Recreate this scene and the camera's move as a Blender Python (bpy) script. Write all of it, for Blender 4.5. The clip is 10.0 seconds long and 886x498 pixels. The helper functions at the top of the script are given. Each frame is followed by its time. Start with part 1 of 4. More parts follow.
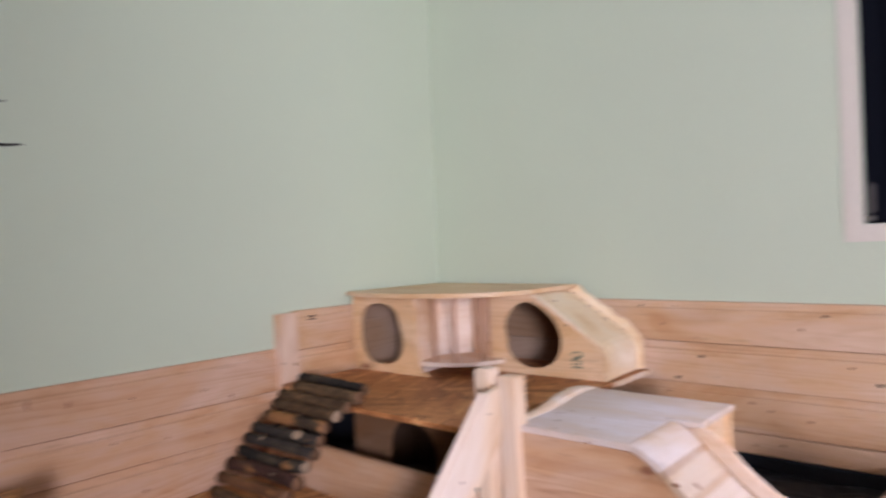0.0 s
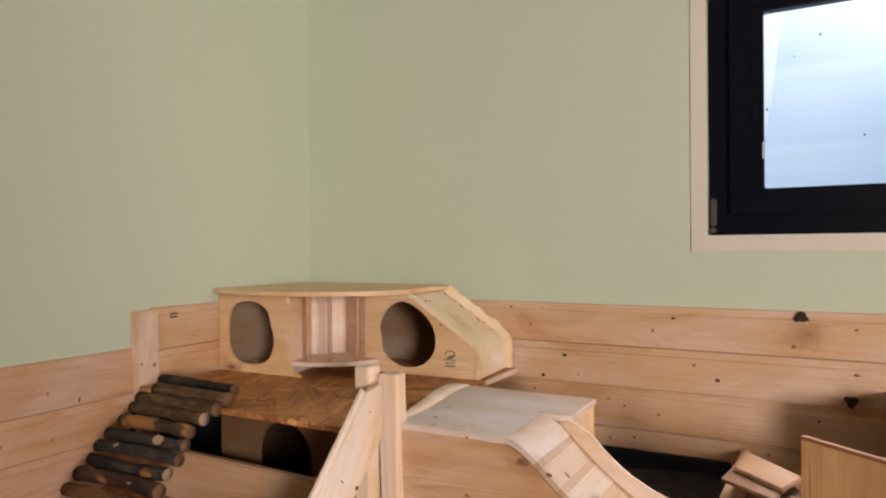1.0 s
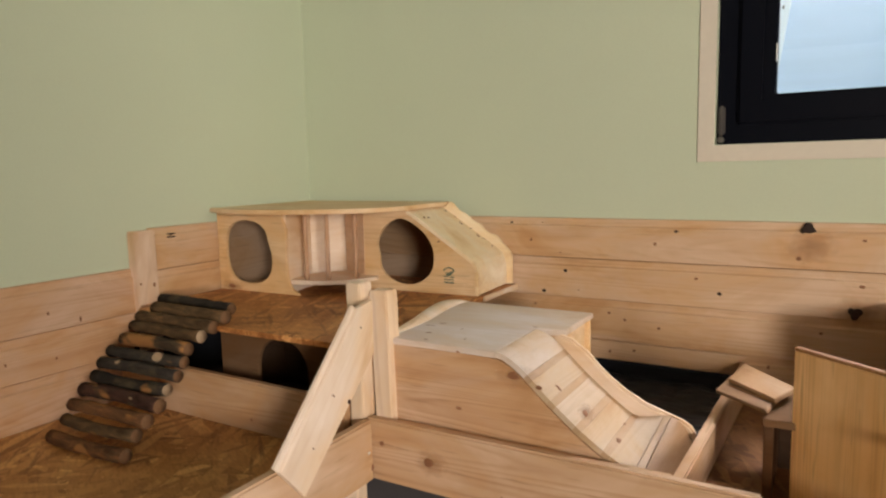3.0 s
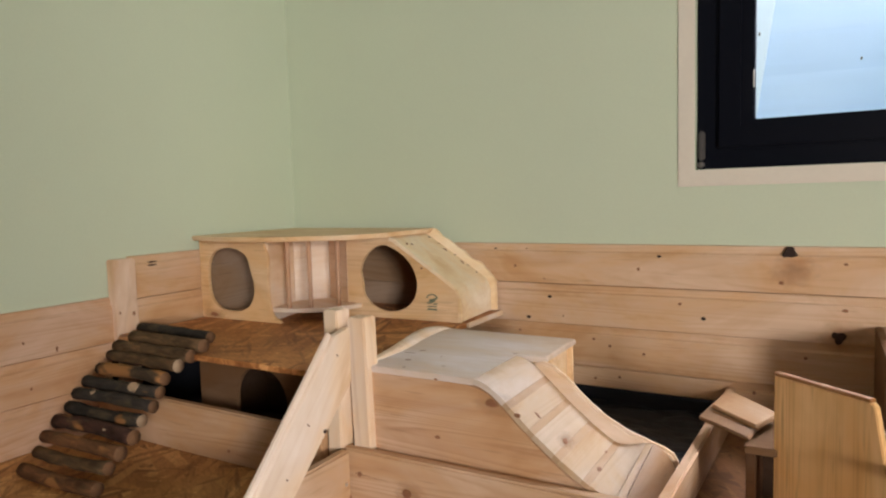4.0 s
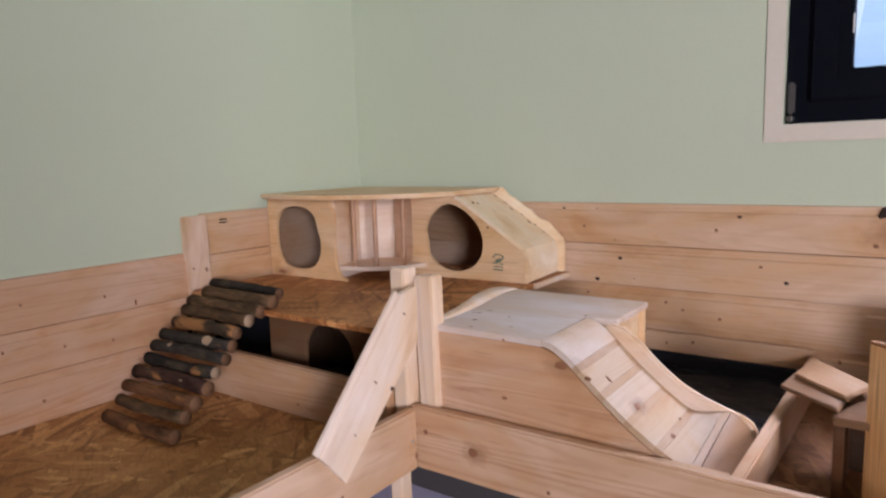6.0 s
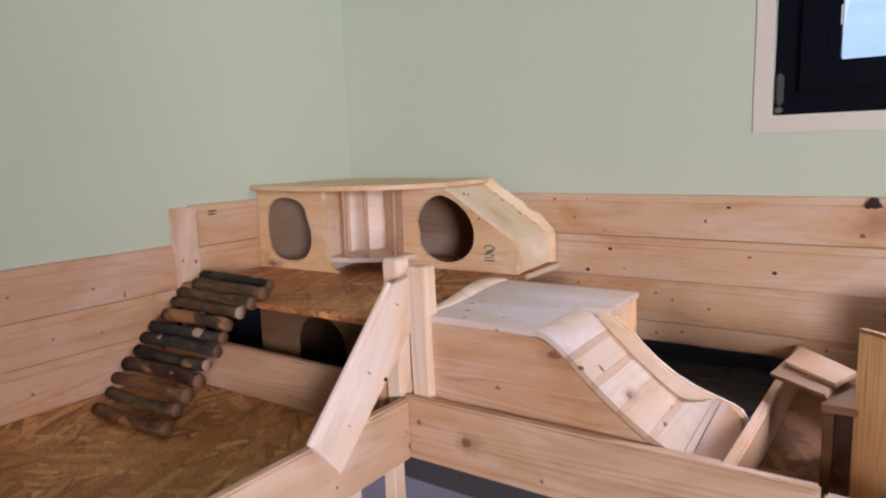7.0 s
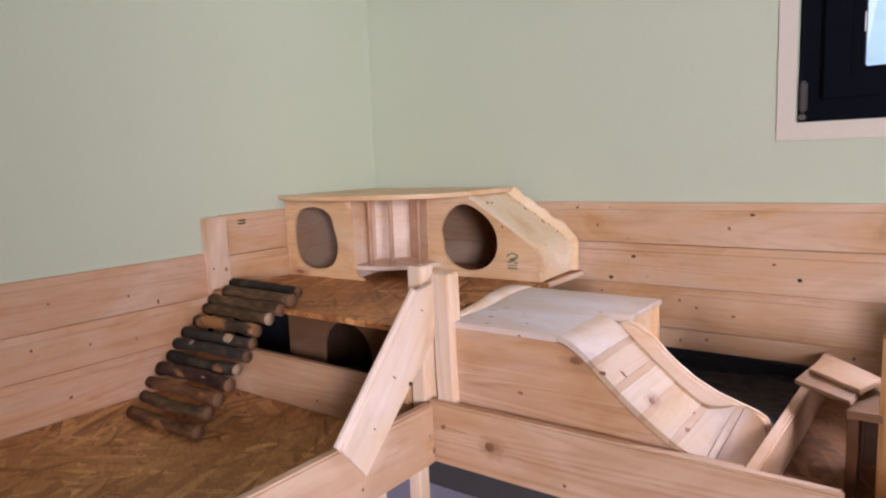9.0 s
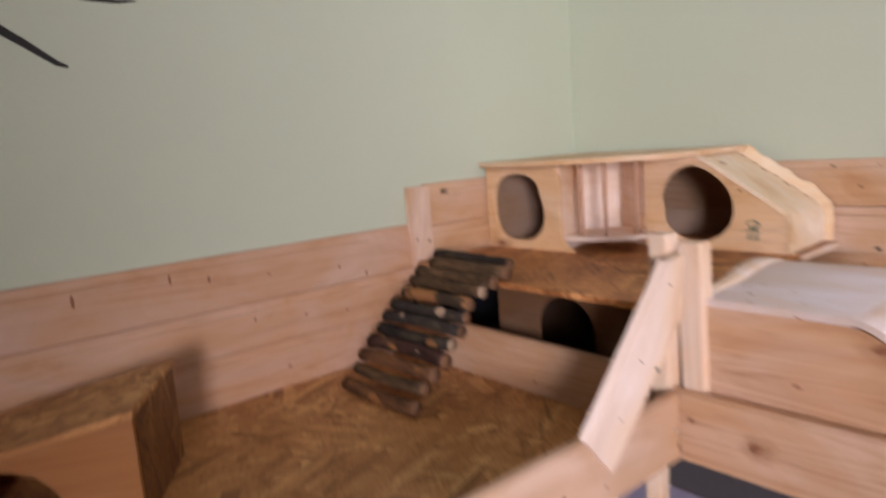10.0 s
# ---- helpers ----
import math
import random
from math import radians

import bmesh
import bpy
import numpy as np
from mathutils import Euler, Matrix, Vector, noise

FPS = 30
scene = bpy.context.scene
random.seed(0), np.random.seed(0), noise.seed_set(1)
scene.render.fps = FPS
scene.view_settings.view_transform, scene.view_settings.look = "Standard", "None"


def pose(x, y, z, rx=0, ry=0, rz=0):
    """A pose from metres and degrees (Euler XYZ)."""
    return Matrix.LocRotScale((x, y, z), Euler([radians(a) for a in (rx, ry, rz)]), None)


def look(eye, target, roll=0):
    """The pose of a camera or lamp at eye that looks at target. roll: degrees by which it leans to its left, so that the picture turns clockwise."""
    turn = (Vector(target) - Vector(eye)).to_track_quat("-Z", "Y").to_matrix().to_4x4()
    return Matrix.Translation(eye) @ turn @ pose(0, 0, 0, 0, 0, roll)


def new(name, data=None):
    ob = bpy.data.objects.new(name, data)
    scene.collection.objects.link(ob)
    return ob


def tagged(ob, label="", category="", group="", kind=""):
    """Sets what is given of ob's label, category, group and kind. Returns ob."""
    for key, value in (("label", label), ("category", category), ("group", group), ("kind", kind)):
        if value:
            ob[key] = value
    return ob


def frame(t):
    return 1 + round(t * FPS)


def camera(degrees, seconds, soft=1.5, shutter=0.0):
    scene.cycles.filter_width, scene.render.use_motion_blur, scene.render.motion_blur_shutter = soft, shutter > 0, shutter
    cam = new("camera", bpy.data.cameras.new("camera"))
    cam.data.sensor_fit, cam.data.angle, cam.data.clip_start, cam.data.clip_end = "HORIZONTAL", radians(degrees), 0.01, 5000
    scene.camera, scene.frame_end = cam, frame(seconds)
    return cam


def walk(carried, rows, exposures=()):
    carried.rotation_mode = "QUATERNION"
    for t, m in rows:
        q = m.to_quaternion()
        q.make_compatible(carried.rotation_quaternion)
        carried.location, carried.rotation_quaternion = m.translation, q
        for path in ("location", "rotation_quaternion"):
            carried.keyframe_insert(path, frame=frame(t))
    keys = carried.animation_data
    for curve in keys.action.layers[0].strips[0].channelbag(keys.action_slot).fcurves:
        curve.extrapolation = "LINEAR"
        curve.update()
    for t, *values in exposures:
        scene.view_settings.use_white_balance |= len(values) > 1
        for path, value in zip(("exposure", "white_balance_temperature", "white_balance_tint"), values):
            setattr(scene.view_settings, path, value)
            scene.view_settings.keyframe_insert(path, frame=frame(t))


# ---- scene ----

# ---------------------------------------------------------------- camera
cam = camera(68.0, 10.0, soft=2.2, shutter=0.5)
PATH = [
    (0, (1.678, -1.875, 1.427), (0.358, -0.372, 1.425), -2.2),
    (0.2, (1.667, -1.876, 1.423), (0.540, -0.223, 1.433), -1.9),
    (0.5, (1.65, -1.883, 1.424), (0.655, -0.148, 1.404), -1.4),
    (1, (1.635, -1.905, 1.415), (0.662, -0.158, 1.415), -0.4),
    (1.5, (1.635, -1.914, 1.418), (0.598, -0.204, 1.383), -0.1),
    (2, (1.643, -1.877, 1.414), (0.668, -0.14, 1.236), 0.9),
    (2.5, (1.645, -1.85, 1.401), (0.729, -0.091, 1.14), -0.2),
    (2.7, (1.652, -1.849, 1.402), (0.685, -0.119, 1.134), -0.6),
    (3.8, (1.685, -1.826, 1.394), (0.643, -0.127, 1.233), -1.2),
    (4, (1.689, -1.821, 1.395), (0.686, -0.098, 1.237), -1.6),
    (4.5, (1.687, -1.828, 1.396), (0.631, -0.137, 1.241), -1.6),
    (5, (1.687, -1.835, 1.391), (0.607, -0.157, 1.25), -1.2),
    (5.5, (1.686, -1.842, 1.389), (0.501, -0.241, 1.207), -0.9),
    (6, (1.662, -1.803, 1.386), (0.506, -0.193, 1.117), -1.7),
    (6.2, (1.66, -1.811, 1.385), (0.536, -0.184, 1.088), -1.7),
    (7.3, (1.651, -1.81, 1.382), (0.529, -0.18, 1.091), -1.7),
    (7.5, (1.665, -1.815, 1.386), (0.509, -0.213, 1.079), -2.2),
    (8, (1.662, -1.804, 1.378), (0.555, -0.162, 1.092), -1.9),
    (8.5, (1.67, -1.822, 1.381), (0.487, -0.23, 1.12), -2.5),
    (9, (1.67, -1.831, 1.381), (0.485, -0.241, 1.121), -2.1),
    (9.3, (1.66, -1.838, 1.378), (0.447, -0.272, 1.103), -2.0),
    (9.5, (1.648, -1.875, 1.37), (0.339, -0.395, 1.057), -1.2),
    (9.8, (1.58, -1.851, 1.356), (0.094, -0.575, 0.953), -3.7),
    (10, (1.478, -1.82, 1.354), (-0.056, -0.574, 1.047), -4.3),
]
walk(cam, [(t, look(eye, target, roll)) for t, eye, target, roll in PATH],
     exposures=[(0.0, -0.46, 5750, 24), (0.5, -0.58, 6250, 21), (1.0, -0.70, 7050, 19), (1.5, -0.74, 7500, 17), (2.0, -0.76, 7400, 14), (2.5, -0.78, 7800, 10), (4.0, -0.75, 6800, 10), (4.5, -0.75, 7250, 12), (5.5, -0.75, 6400, 16), (6.0, -0.72, 6000, 20), (8.0, -0.48, 5950, 24), (10.0, -0.52, 6200, 27)])

# ---------------------------------------------------------------- world and light
world = bpy.data.worlds.new("sky")
scene.world = world
world.use_nodes = True
wt = world.node_tree
sky = wt.nodes.new("ShaderNodeTexSky")
sky.sky_type = "NISHITA"
sky.sun_disc = False
sky.sun_elevation, sky.sun_rotation = radians(28), radians(150)
wt.nodes["Background"].inputs["Strength"].default_value = 0.12
wt.links.new(sky.outputs["Color"], wt.nodes["Background"].inputs["Color"])


def area_lamp(name, m, sx, sy, watts, color):
    data = bpy.data.lights.new(name, "AREA")
    data.shape, data.size, data.size_y, data.energy, data.color = "RECTANGLE", sx, sy, watts, color
    ob = new(name, data)
    ob.matrix_world = m
    return ob


area_lamp("window_daylight", look((1.98, 0.60, 2.70), (1.15, -0.6, 1.05)), 1.0, 0.7, 225.0, (0.82, 0.86, 1.0))
area_lamp("side_window_daylight", look((5.70, -5.2, 1.85), (0.6, -0.6, 1.15)), 1.3, 1.2, 560.0, (1.0, 0.97, 0.93))


# ---------------------------------------------------------------- materials
def material(name):
    m = bpy.data.materials.new(name)
    m.use_nodes = True
    return m, m.node_tree.nodes, m.node_tree.links, m.node_tree.nodes["Principled BSDF"]


def mapped(nodes, links, scale, rot=(0, 0, 0), random_shift=0.0):
    tc = nodes.new("ShaderNodeTexCoord")
    mp = nodes.new("ShaderNodeMapping")
    mp.inputs["Scale"].default_value = scale
    source = tc.outputs["Object"]
    if any(rot):
        turned = nodes.new("ShaderNodeMapping")
        turned.inputs["Rotation"].default_value = rot
        links.new(source, turned.inputs["Vector"])
        source = turned.outputs["Vector"]
    links.new(source, mp.inputs["Vector"])
    if random_shift:
        info = nodes.new("ShaderNodeObjectInfo")
        mul = nodes.new("ShaderNodeVectorMath")
        mul.operation = "MULTIPLY"
        comb = nodes.new("ShaderNodeCombineXYZ")
        for i in range(3):
            links.new(info.outputs["Random"], comb.inputs[i])
        links.new(comb.outputs[0], mul.inputs[0])
        mul.inputs[1].default_value = (random_shift * 3.7, random_shift * 1.9, random_shift * 2.3)
        links.new(mul.outputs[0], mp.inputs["Location"])
    return mp.outputs["Vector"]


def noise_tex(nodes, links, vec, scale, detail=3.0, rough=0.55, distortion=0.0):
    n = nodes.new("ShaderNodeTexNoise")
    n.inputs["Scale"].default_value = scale
    n.inputs["Detail"].default_value = detail
    n.inputs["Roughness"].default_value = rough
    n.inputs["Distortion"].default_value = distortion
    links.new(vec, n.inputs["Vector"])
    return n.outputs["Fac"]


def ramp(nodes, links, fac, stops):
    r = nodes.new("ShaderNodeValToRGB")
    el = r.color_ramp.elements
    while len(el) < len(stops):
        el.new(0.5)
    for e, (p, c) in zip(el, stops):
        e.position, e.color = p, (*c, 1)
    links.new(fac, r.inputs["Fac"])
    return r.outputs["Color"]


def math_node(nodes, links, op, a, b=None):
    n = nodes.new("ShaderNodeMath")
    n.operation = op
    for i, v in enumerate((a, b)):
        if v is None:
            continue
        if isinstance(v, (int, float)):
            n.inputs[i].default_value = v
        else:
            links.new(v, n.inputs[i])
    return n.outputs[0]


def mix_color(nodes, links, fac, a, b, mode="MIX"):
    n = nodes.new("ShaderNodeMix")
    n.data_type, n.blend_type = "RGBA", mode
    for sock, v in ((n.inputs[0], fac), (n.inputs[6], a), (n.inputs[7], b)):
        if isinstance(v, (int, float)):
            sock.default_value = v
        elif isinstance(v, tuple):
            sock.default_value = (*v, 1)
        else:
            links.new(v, sock)
    return n.outputs[2]


def bump(nodes, links, height, bsdf, strength, distance):
    b = nodes.new("ShaderNodeBump")
    b.inputs["Strength"].default_value, b.inputs["Distance"].default_value = strength, distance
    links.new(height, b.inputs["Height"])
    links.new(b.outputs["Normal"], bsdf.inputs["Normal"])


def pine(name, light, dark, ring_scale=1.0, knots=0.5, rough=0.55, figure=0.5, gloss=0.35, streaks=1.0):
    """Softwood whose grain runs along the object's own x: soft tone blotches, fine fibre, growth lines only here and there."""
    m, N, L, bsdf = material(name)
    field = noise_tex(N, L, mapped(N, L, (0.42, 8.0 * ring_scale, 8.0 * ring_scale), random_shift=4.0), 1.0, 1.0, 0.5, 0.3)
    rings = math_node(N, L, "FRACT", math_node(N, L, "MULTIPLY", field, 24.0))
    soft = ramp(N, L, rings, [(0.0, (0, 0, 0)), (0.45, (0.25, 0.25, 0.25)), (0.8, (1, 1, 1)), (1.0, (0, 0, 0))])
    where = noise_tex(N, L, mapped(N, L, (1.6, 11.0, 11.0), random_shift=5.0), 1.0, 3.0, 0.6)
    where = ramp(N, L, where, [(0.40, (0.12, 0.12, 0.12)), (0.66, (1, 1, 1))])
    fibre = noise_tex(N, L, mapped(N, L, (6, 240, 240), random_shift=9.0), 1.0, 3.0, 0.6)
    streak = noise_tex(N, L, mapped(N, L, (1.3, 34, 34), random_shift=6.0), 1.0, 3.0, 0.6)
    patch = noise_tex(N, L, mapped(N, L, (3.2, 7.0, 7.0), random_shift=7.0), 1.0, 4.0, 0.62, 0.6)
    grainy = math_node(N, L, "MULTIPLY", math_node(N, L, "MULTIPLY", soft, where), math_node(N, L, "ADD", math_node(N, L, "MULTIPLY", fibre, 0.7), 0.35))
    col = mix_color(N, L, math_node(N, L, "MULTIPLY", grainy, min(1.0, figure * 1.5)), light, dark)
    lines = ramp(N, L, streak, [(0.30, (0.84, 0.74, 0.65)), (0.47, (1, 0.985, 0.97)), (0.70, (1.04, 1.04, 1.05))])
    col = mix_color(N, L, 0.55 * streaks, col, lines, "MULTIPLY")
    tone = ramp(N, L, patch, [(0.31, (0.86, 0.72, 0.54)), (0.44, (0.99, 0.93, 0.83)), (0.54, (1, 1, 1)), (0.66, (1.10, 1.16, 1.26))])
    col = mix_color(N, L, 1.0, col, tone, "MULTIPLY")
    # short dark resin flecks along the fibre
    fleck = noise_tex(N, L, mapped(N, L, (9, 150, 150), random_shift=13.0), 1.0, 1.0, 0.5)
    col = mix_color(N, L, ramp(N, L, fleck, [(0.66, (0, 0, 0)), (0.74, (0.30 * streaks,) * 3)]), col, tuple(c * 0.62 for c in dark))
    info = N.new("ShaderNodeObjectInfo")
    each = ramp(N, L, info.outputs["Random"], [(0.0, (0.94, 0.91, 0.88)), (0.5, (1, 1, 1)), (1.0, (1.03, 1.01, 0.97))])
    col = mix_color(N, L, 1.0, col, each, "MULTIPLY")
    if knots:
        v = N.new("ShaderNodeTexVoronoi")
        v.feature = "F1"
        v.inputs["Scale"].default_value = 1.0
        L.new(mapped(N, L, (5.0, 10.0, 10.0), random_shift=11.0), v.inputs["Vector"])
        spot = ramp(N, L, v.outputs["Distance"], [(0.03, (1, 1, 1)), (0.085, (0.35, 0.35, 0.35)), (0.17, (0, 0, 0))])
        some = N.new("ShaderNodeSeparateColor")
        L.new(v.outputs["Color"], some.inputs["Color"])
        chosen = math_node(N, L, "GREATER_THAN", some.outputs[0], 1.0 - knots * 0.5)
        col = mix_color(N, L, math_node(N, L, "MULTIPLY", math_node(N, L, "MULTIPLY", spot, chosen), 0.8), col, (0.16, 0.065, 0.028))
    L.new(col, bsdf.inputs["Base Color"])
    bsdf.inputs["Roughness"].default_value = rough
    bsdf.inputs["Specular IOR Level"].default_value = gloss
    bump(N, L, math_node(N, L, "ADD", fibre, math_node(N, L, "MULTIPLY", soft, 0.3)), bsdf, 0.2, 0.0005)
    return m


def osb(name, tint=(1, 1, 1)):
    """Pressed strands: overlapping flakes at mixed angles with dark slivers in clusters."""
    m, N, L, bsdf = material(name)
    base = None
    for k, (rot, sx, sy) in enumerate(((0.5, 7, 38), (1.9, 8, 46), (2.7, 8, 40), (1.2, 7, 50))):
        v = N.new("ShaderNodeTexVoronoi")
        v.inputs["Scale"].default_value = 1.0
        L.new(mapped(N, L, (sx, sy, 40), (0, 0, rot), random_shift=3.0 + k), v.inputs["Vector"])
        sep = N.new("ShaderNodeSeparateColor")
        L.new(v.outputs["Color"], sep.inputs["Color"])
        layer = ramp(N, L, sep.outputs[0], [(0.0, (0.27, 0.135, 0.055)), (0.18, (0.40, 0.215, 0.092)), (0.5, (0.47, 0.265, 0.115)), (0.8, (0.52, 0.305, 0.138)), (1.0, (0.68, 0.45, 0.225))])
        if base is None:
            base, height = layer, sep.outputs[1]
        else:
            base = mix_color(N, L, math_node(N, L, "GREATER_THAN", sep.outputs[2], 0.62), base, layer)
            height = math_node(N, L, "ADD", height, sep.outputs[1])
    for k, (rot, sx, sy, cut) in enumerate(((0.75, 6, 85, 0.60), (-0.35, 9, 150, 0.62), (1.1, 7, 95, 0.60), (2.25, 8, 130, 0.63))):
        vec = mapped(N, L, (sx, sy, 30), (0, 0, rot), random_shift=2.0 + k)
        sliver = noise_tex(N, L, vec, 1.0, 1.0, 0.5)
        zone = noise_tex(N, L, mapped(N, L, (7, 7, 7), random_shift=12.0 + 3 * k), 1.0, 2.0, 0.5)
        mask = math_node(N, L, "MULTIPLY", ramp(N, L, sliver, [(cut, (0, 0, 0)), (cut + 0.12, (1, 1, 1))]), ramp(N, L, zone, [(0.47, (0, 0, 0)), (0.62, (0.55, 0.55, 0.55))]))
        base = mix_color(N, L, mask, base, (0.15, 0.066, 0.028))
    fine = noise_tex(N, L, mapped(N, L, (30, 150, 60), (0, 0, 0.5)), 1.0, 4.0, 0.65)
    col = mix_color(N, L, 0.8, base, ramp(N, L, fine, [(0.32, (0.72, 0.64, 0.56)), (0.50, (1.0, 1.0, 1.0)), (0.7, (1.12, 1.12, 1.12))]), "MULTIPLY")
    dirt = noise_tex(N, L, mapped(N, L, (3, 3, 3)), 1.0, 4.0, 0.6)
    col = mix_color(N, L, 1.0, col, ramp(N, L, dirt, [(0.35, (0.78, 0.70, 0.62)), (0.6, (1, 1, 1))]), "MULTIPLY")
    col = mix_color(N, L, 1.0, col, tint, "MULTIPLY")
    L.new(col, bsdf.inputs["Base Color"])
    bsdf.inputs["Roughness"].default_value = 0.5
    bsdf.inputs["Specular IOR Level"].default_value = 0.3
    bump(N, L, height, bsdf, 0.3, 0.0008)
    return m


def plain(name, color, rough=0.6, metal=0.0, grain=25.0, vary=0.08, relief=0.0005, gloss=0.4):
    m, N, L, bsdf = material(name)
    small = noise_tex(N, L, mapped(N, L, (grain, grain, grain), random_shift=2.0), 1.0, 4.0, 0.6)
    large = noise_tex(N, L, mapped(N, L, (1.4, 1.4, 1.4), random_shift=5.0), 1.0, 3.0, 0.5)
    lo, hi = tuple(c * (1 - vary) for c in color), tuple(min(1.0, c * (1 + vary)) for c in color)
    col = mix_color(N, L, small, lo, hi)
    col = mix_color(N, L, 1.0, col, ramp(N, L, large, [(0.3, (1 - vary,) * 3), (0.7, (1, 1, 1))]), "MULTIPLY")
    L.new(col, bsdf.inputs["Base Color"])
    bsdf.inputs["Roughness"].default_value, bsdf.inputs["Metallic"].default_value = rough, metal
    bsdf.inputs["Specular IOR Level"].default_value = gloss
    bump(N, L, small, bsdf, 0.2, relief)
    return m


def bark(name, tone, peeled):
    """Flaky bark of one tone; where it has peeled the orange inner bark shows."""
    m, N, L, bsdf = material(name)
    info = N.new("ShaderNodeObjectInfo")
    each = ramp(N, L, info.outputs["Random"], [(0.0, tuple(c * 0.75 for c in tone)), (1.0, tuple(c * 1.25 for c in tone))])
    rough_field = noise_tex(N, L, mapped(N, L, (16, 55, 55), random_shift=6.0), 1.0, 5.0, 0.65, 0.6)
    col = mix_color(N, L, 1.0, each, ramp(N, L, rough_field, [(0.3, (0.45, 0.42, 0.4)), (0.5, (1, 1, 1)), (0.68, (1.9, 1.75, 1.55))]), "MULTIPLY")
    lichen = noise_tex(N, L, mapped(N, L, (12, 30, 30), random_shift=3.0), 1.0, 3.0, 0.6)
    col = mix_color(N, L, ramp(N, L, lichen, [(0.56, (0, 0, 0)), (0.68, (0.55, 0.55, 0.55))]), col, (0.10, 0.072, 0.042))
    peel = noise_tex(N, L, mapped(N, L, (9, 22, 22), random_shift=8.0), 1.0, 2.0, 0.5)
    col = mix_color(N, L, ramp(N, L, peel, [(peeled, (0, 0, 0)), (peeled + 0.06, (0.85, 0.85, 0.85))]), col, (0.36, 0.165, 0.060))
    L.new(col, bsdf.inputs["Base Color"])
    bsdf.inputs["Roughness"].default_value = 0.85
    bsdf.inputs["Specular IOR Level"].default_value = 0.15
    bump(N, L, rough_field, bsdf, 0.7, 0.003)
    return m


def siding(name, color):
    m, N, L, bsdf = material(name)
    vec = mapped(N, L, (1.0, 14.0, 14.0), random_shift=4.0)
    streak = noise_tex(N, L, vec, 1.0, 4.0, 0.6)
    col = ramp(N, L, streak, [(0.3, tuple(c * 0.9 for c in color)), (0.7, color)])
    info = N.new("ShaderNodeObjectInfo")
    col = mix_color(N, L, 1.0, col, ramp(N, L, info.outputs["Random"], [(0.0, (0.86, 0.9, 0.95)), (1.0, (1, 1, 1))]), "MULTIPLY")
    # dark base with emission: the boards glow instead of being lit by daylight
    bsdf.inputs["Base Color"].default_value = (0.12, 0.14, 0.17, 1)
    L.new(col, bsdf.inputs["Emission Color"])
    bsdf.inputs["Emission Strength"].default_value = 1.08
    return m


PINE = pine("pine_boards", (0.665, 0.458, 0.312), (0.51, 0.295, 0.160), knots=0.0, streaks=0.75)
PINE_ROSY = pine("rosy_pine_boards", (0.63, 0.412, 0.288), (0.485, 0.272, 0.158), knots=0.0, streaks=0.75)
PINE_PALE = pine("pine_planed", (0.74, 0.545, 0.41), (0.57, 0.37, 0.245), knots=0.0, streaks=0.35)
PINE_FRONT = pine("pine_figured", (0.61, 0.405, 0.27), (0.42, 0.23, 0.125), ring_scale=1.3, knots=0.0, figure=0.8)
PINE_HOUSE = pine("pine_house", (0.78, 0.555, 0.34), (0.57, 0.35, 0.19), ring_scale=1.2, knots=0.0, figure=0.6)
PINE_CREAM = pine("pine_cream", (0.77, 0.565, 0.38), (0.63, 0.42, 0.24), ring_scale=1.2, knots=0.0, figure=0.4, streaks=0.35)
PINE_WHITE = pine("pine_light_panel", (0.84, 0.69, 0.57), (0.72, 0.54, 0.41), knots=0.0, figure=0.4, streaks=0.35)
PINE_GREY = pine("scuffed_pine_top", (0.67, 0.575, 0.54), (0.54, 0.44, 0.39), knots=0.0, rough=0.45, figure=0.4, streaks=0.35)
# cream pine brightened for the light on the upturned slope
PINE_BUTTER = pine("brightened_cream_pine", (0.90, 0.755, 0.575), (0.73, 0.54, 0.38), ring_scale=1.2, knots=0.0, figure=0.4, streaks=0.35)
PINE_POST = pine("pale_post_wood", (0.86, 0.69, 0.555), (0.66, 0.47, 0.34), knots=0.12, figure=0.4, streaks=0.35)
PINE_RAIL = pine("pine_rail", (0.60, 0.395, 0.255), (0.43, 0.235, 0.12), knots=0.0, figure=0.6)
# inside faces coloured near black to stand in for the shade there
BOX_INNER = pine("shaded_box_inside", (0.05, 0.028, 0.018), (0.03, 0.016, 0.010), knots=0.0, gloss=0.1)
PINE_ROSE = pine("reddish_dowel", (0.56, 0.36, 0.26), (0.44, 0.26, 0.17), knots=0.0)
BAMBOO = pine("oak_veneer", (0.84, 0.515, 0.235), (0.52, 0.27, 0.10), ring_scale=3.2, knots=0.0, rough=0.45, figure=1.0)
OAK_BROWN = pine("brown_box_wood", (0.36, 0.155, 0.048), (0.25, 0.10, 0.03), knots=0.0)
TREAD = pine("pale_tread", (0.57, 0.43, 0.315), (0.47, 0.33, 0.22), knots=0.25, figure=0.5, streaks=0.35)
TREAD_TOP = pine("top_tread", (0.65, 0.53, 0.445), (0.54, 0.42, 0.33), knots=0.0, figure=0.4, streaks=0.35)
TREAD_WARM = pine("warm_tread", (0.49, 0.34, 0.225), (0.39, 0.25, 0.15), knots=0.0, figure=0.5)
# warm brown foot tread, darkened further for the shadow low on the ramp
TREAD_FOOT = pine("shaded_brown_foot_tread", (0.31, 0.185, 0.105), (0.24, 0.135, 0.07), knots=0.0, figure=0.5)
RAMP_SIDE = pine("ramp_side_wood", (0.76, 0.60, 0.485), (0.64, 0.47, 0.35), knots=0.0, figure=0.4, streaks=0.35)
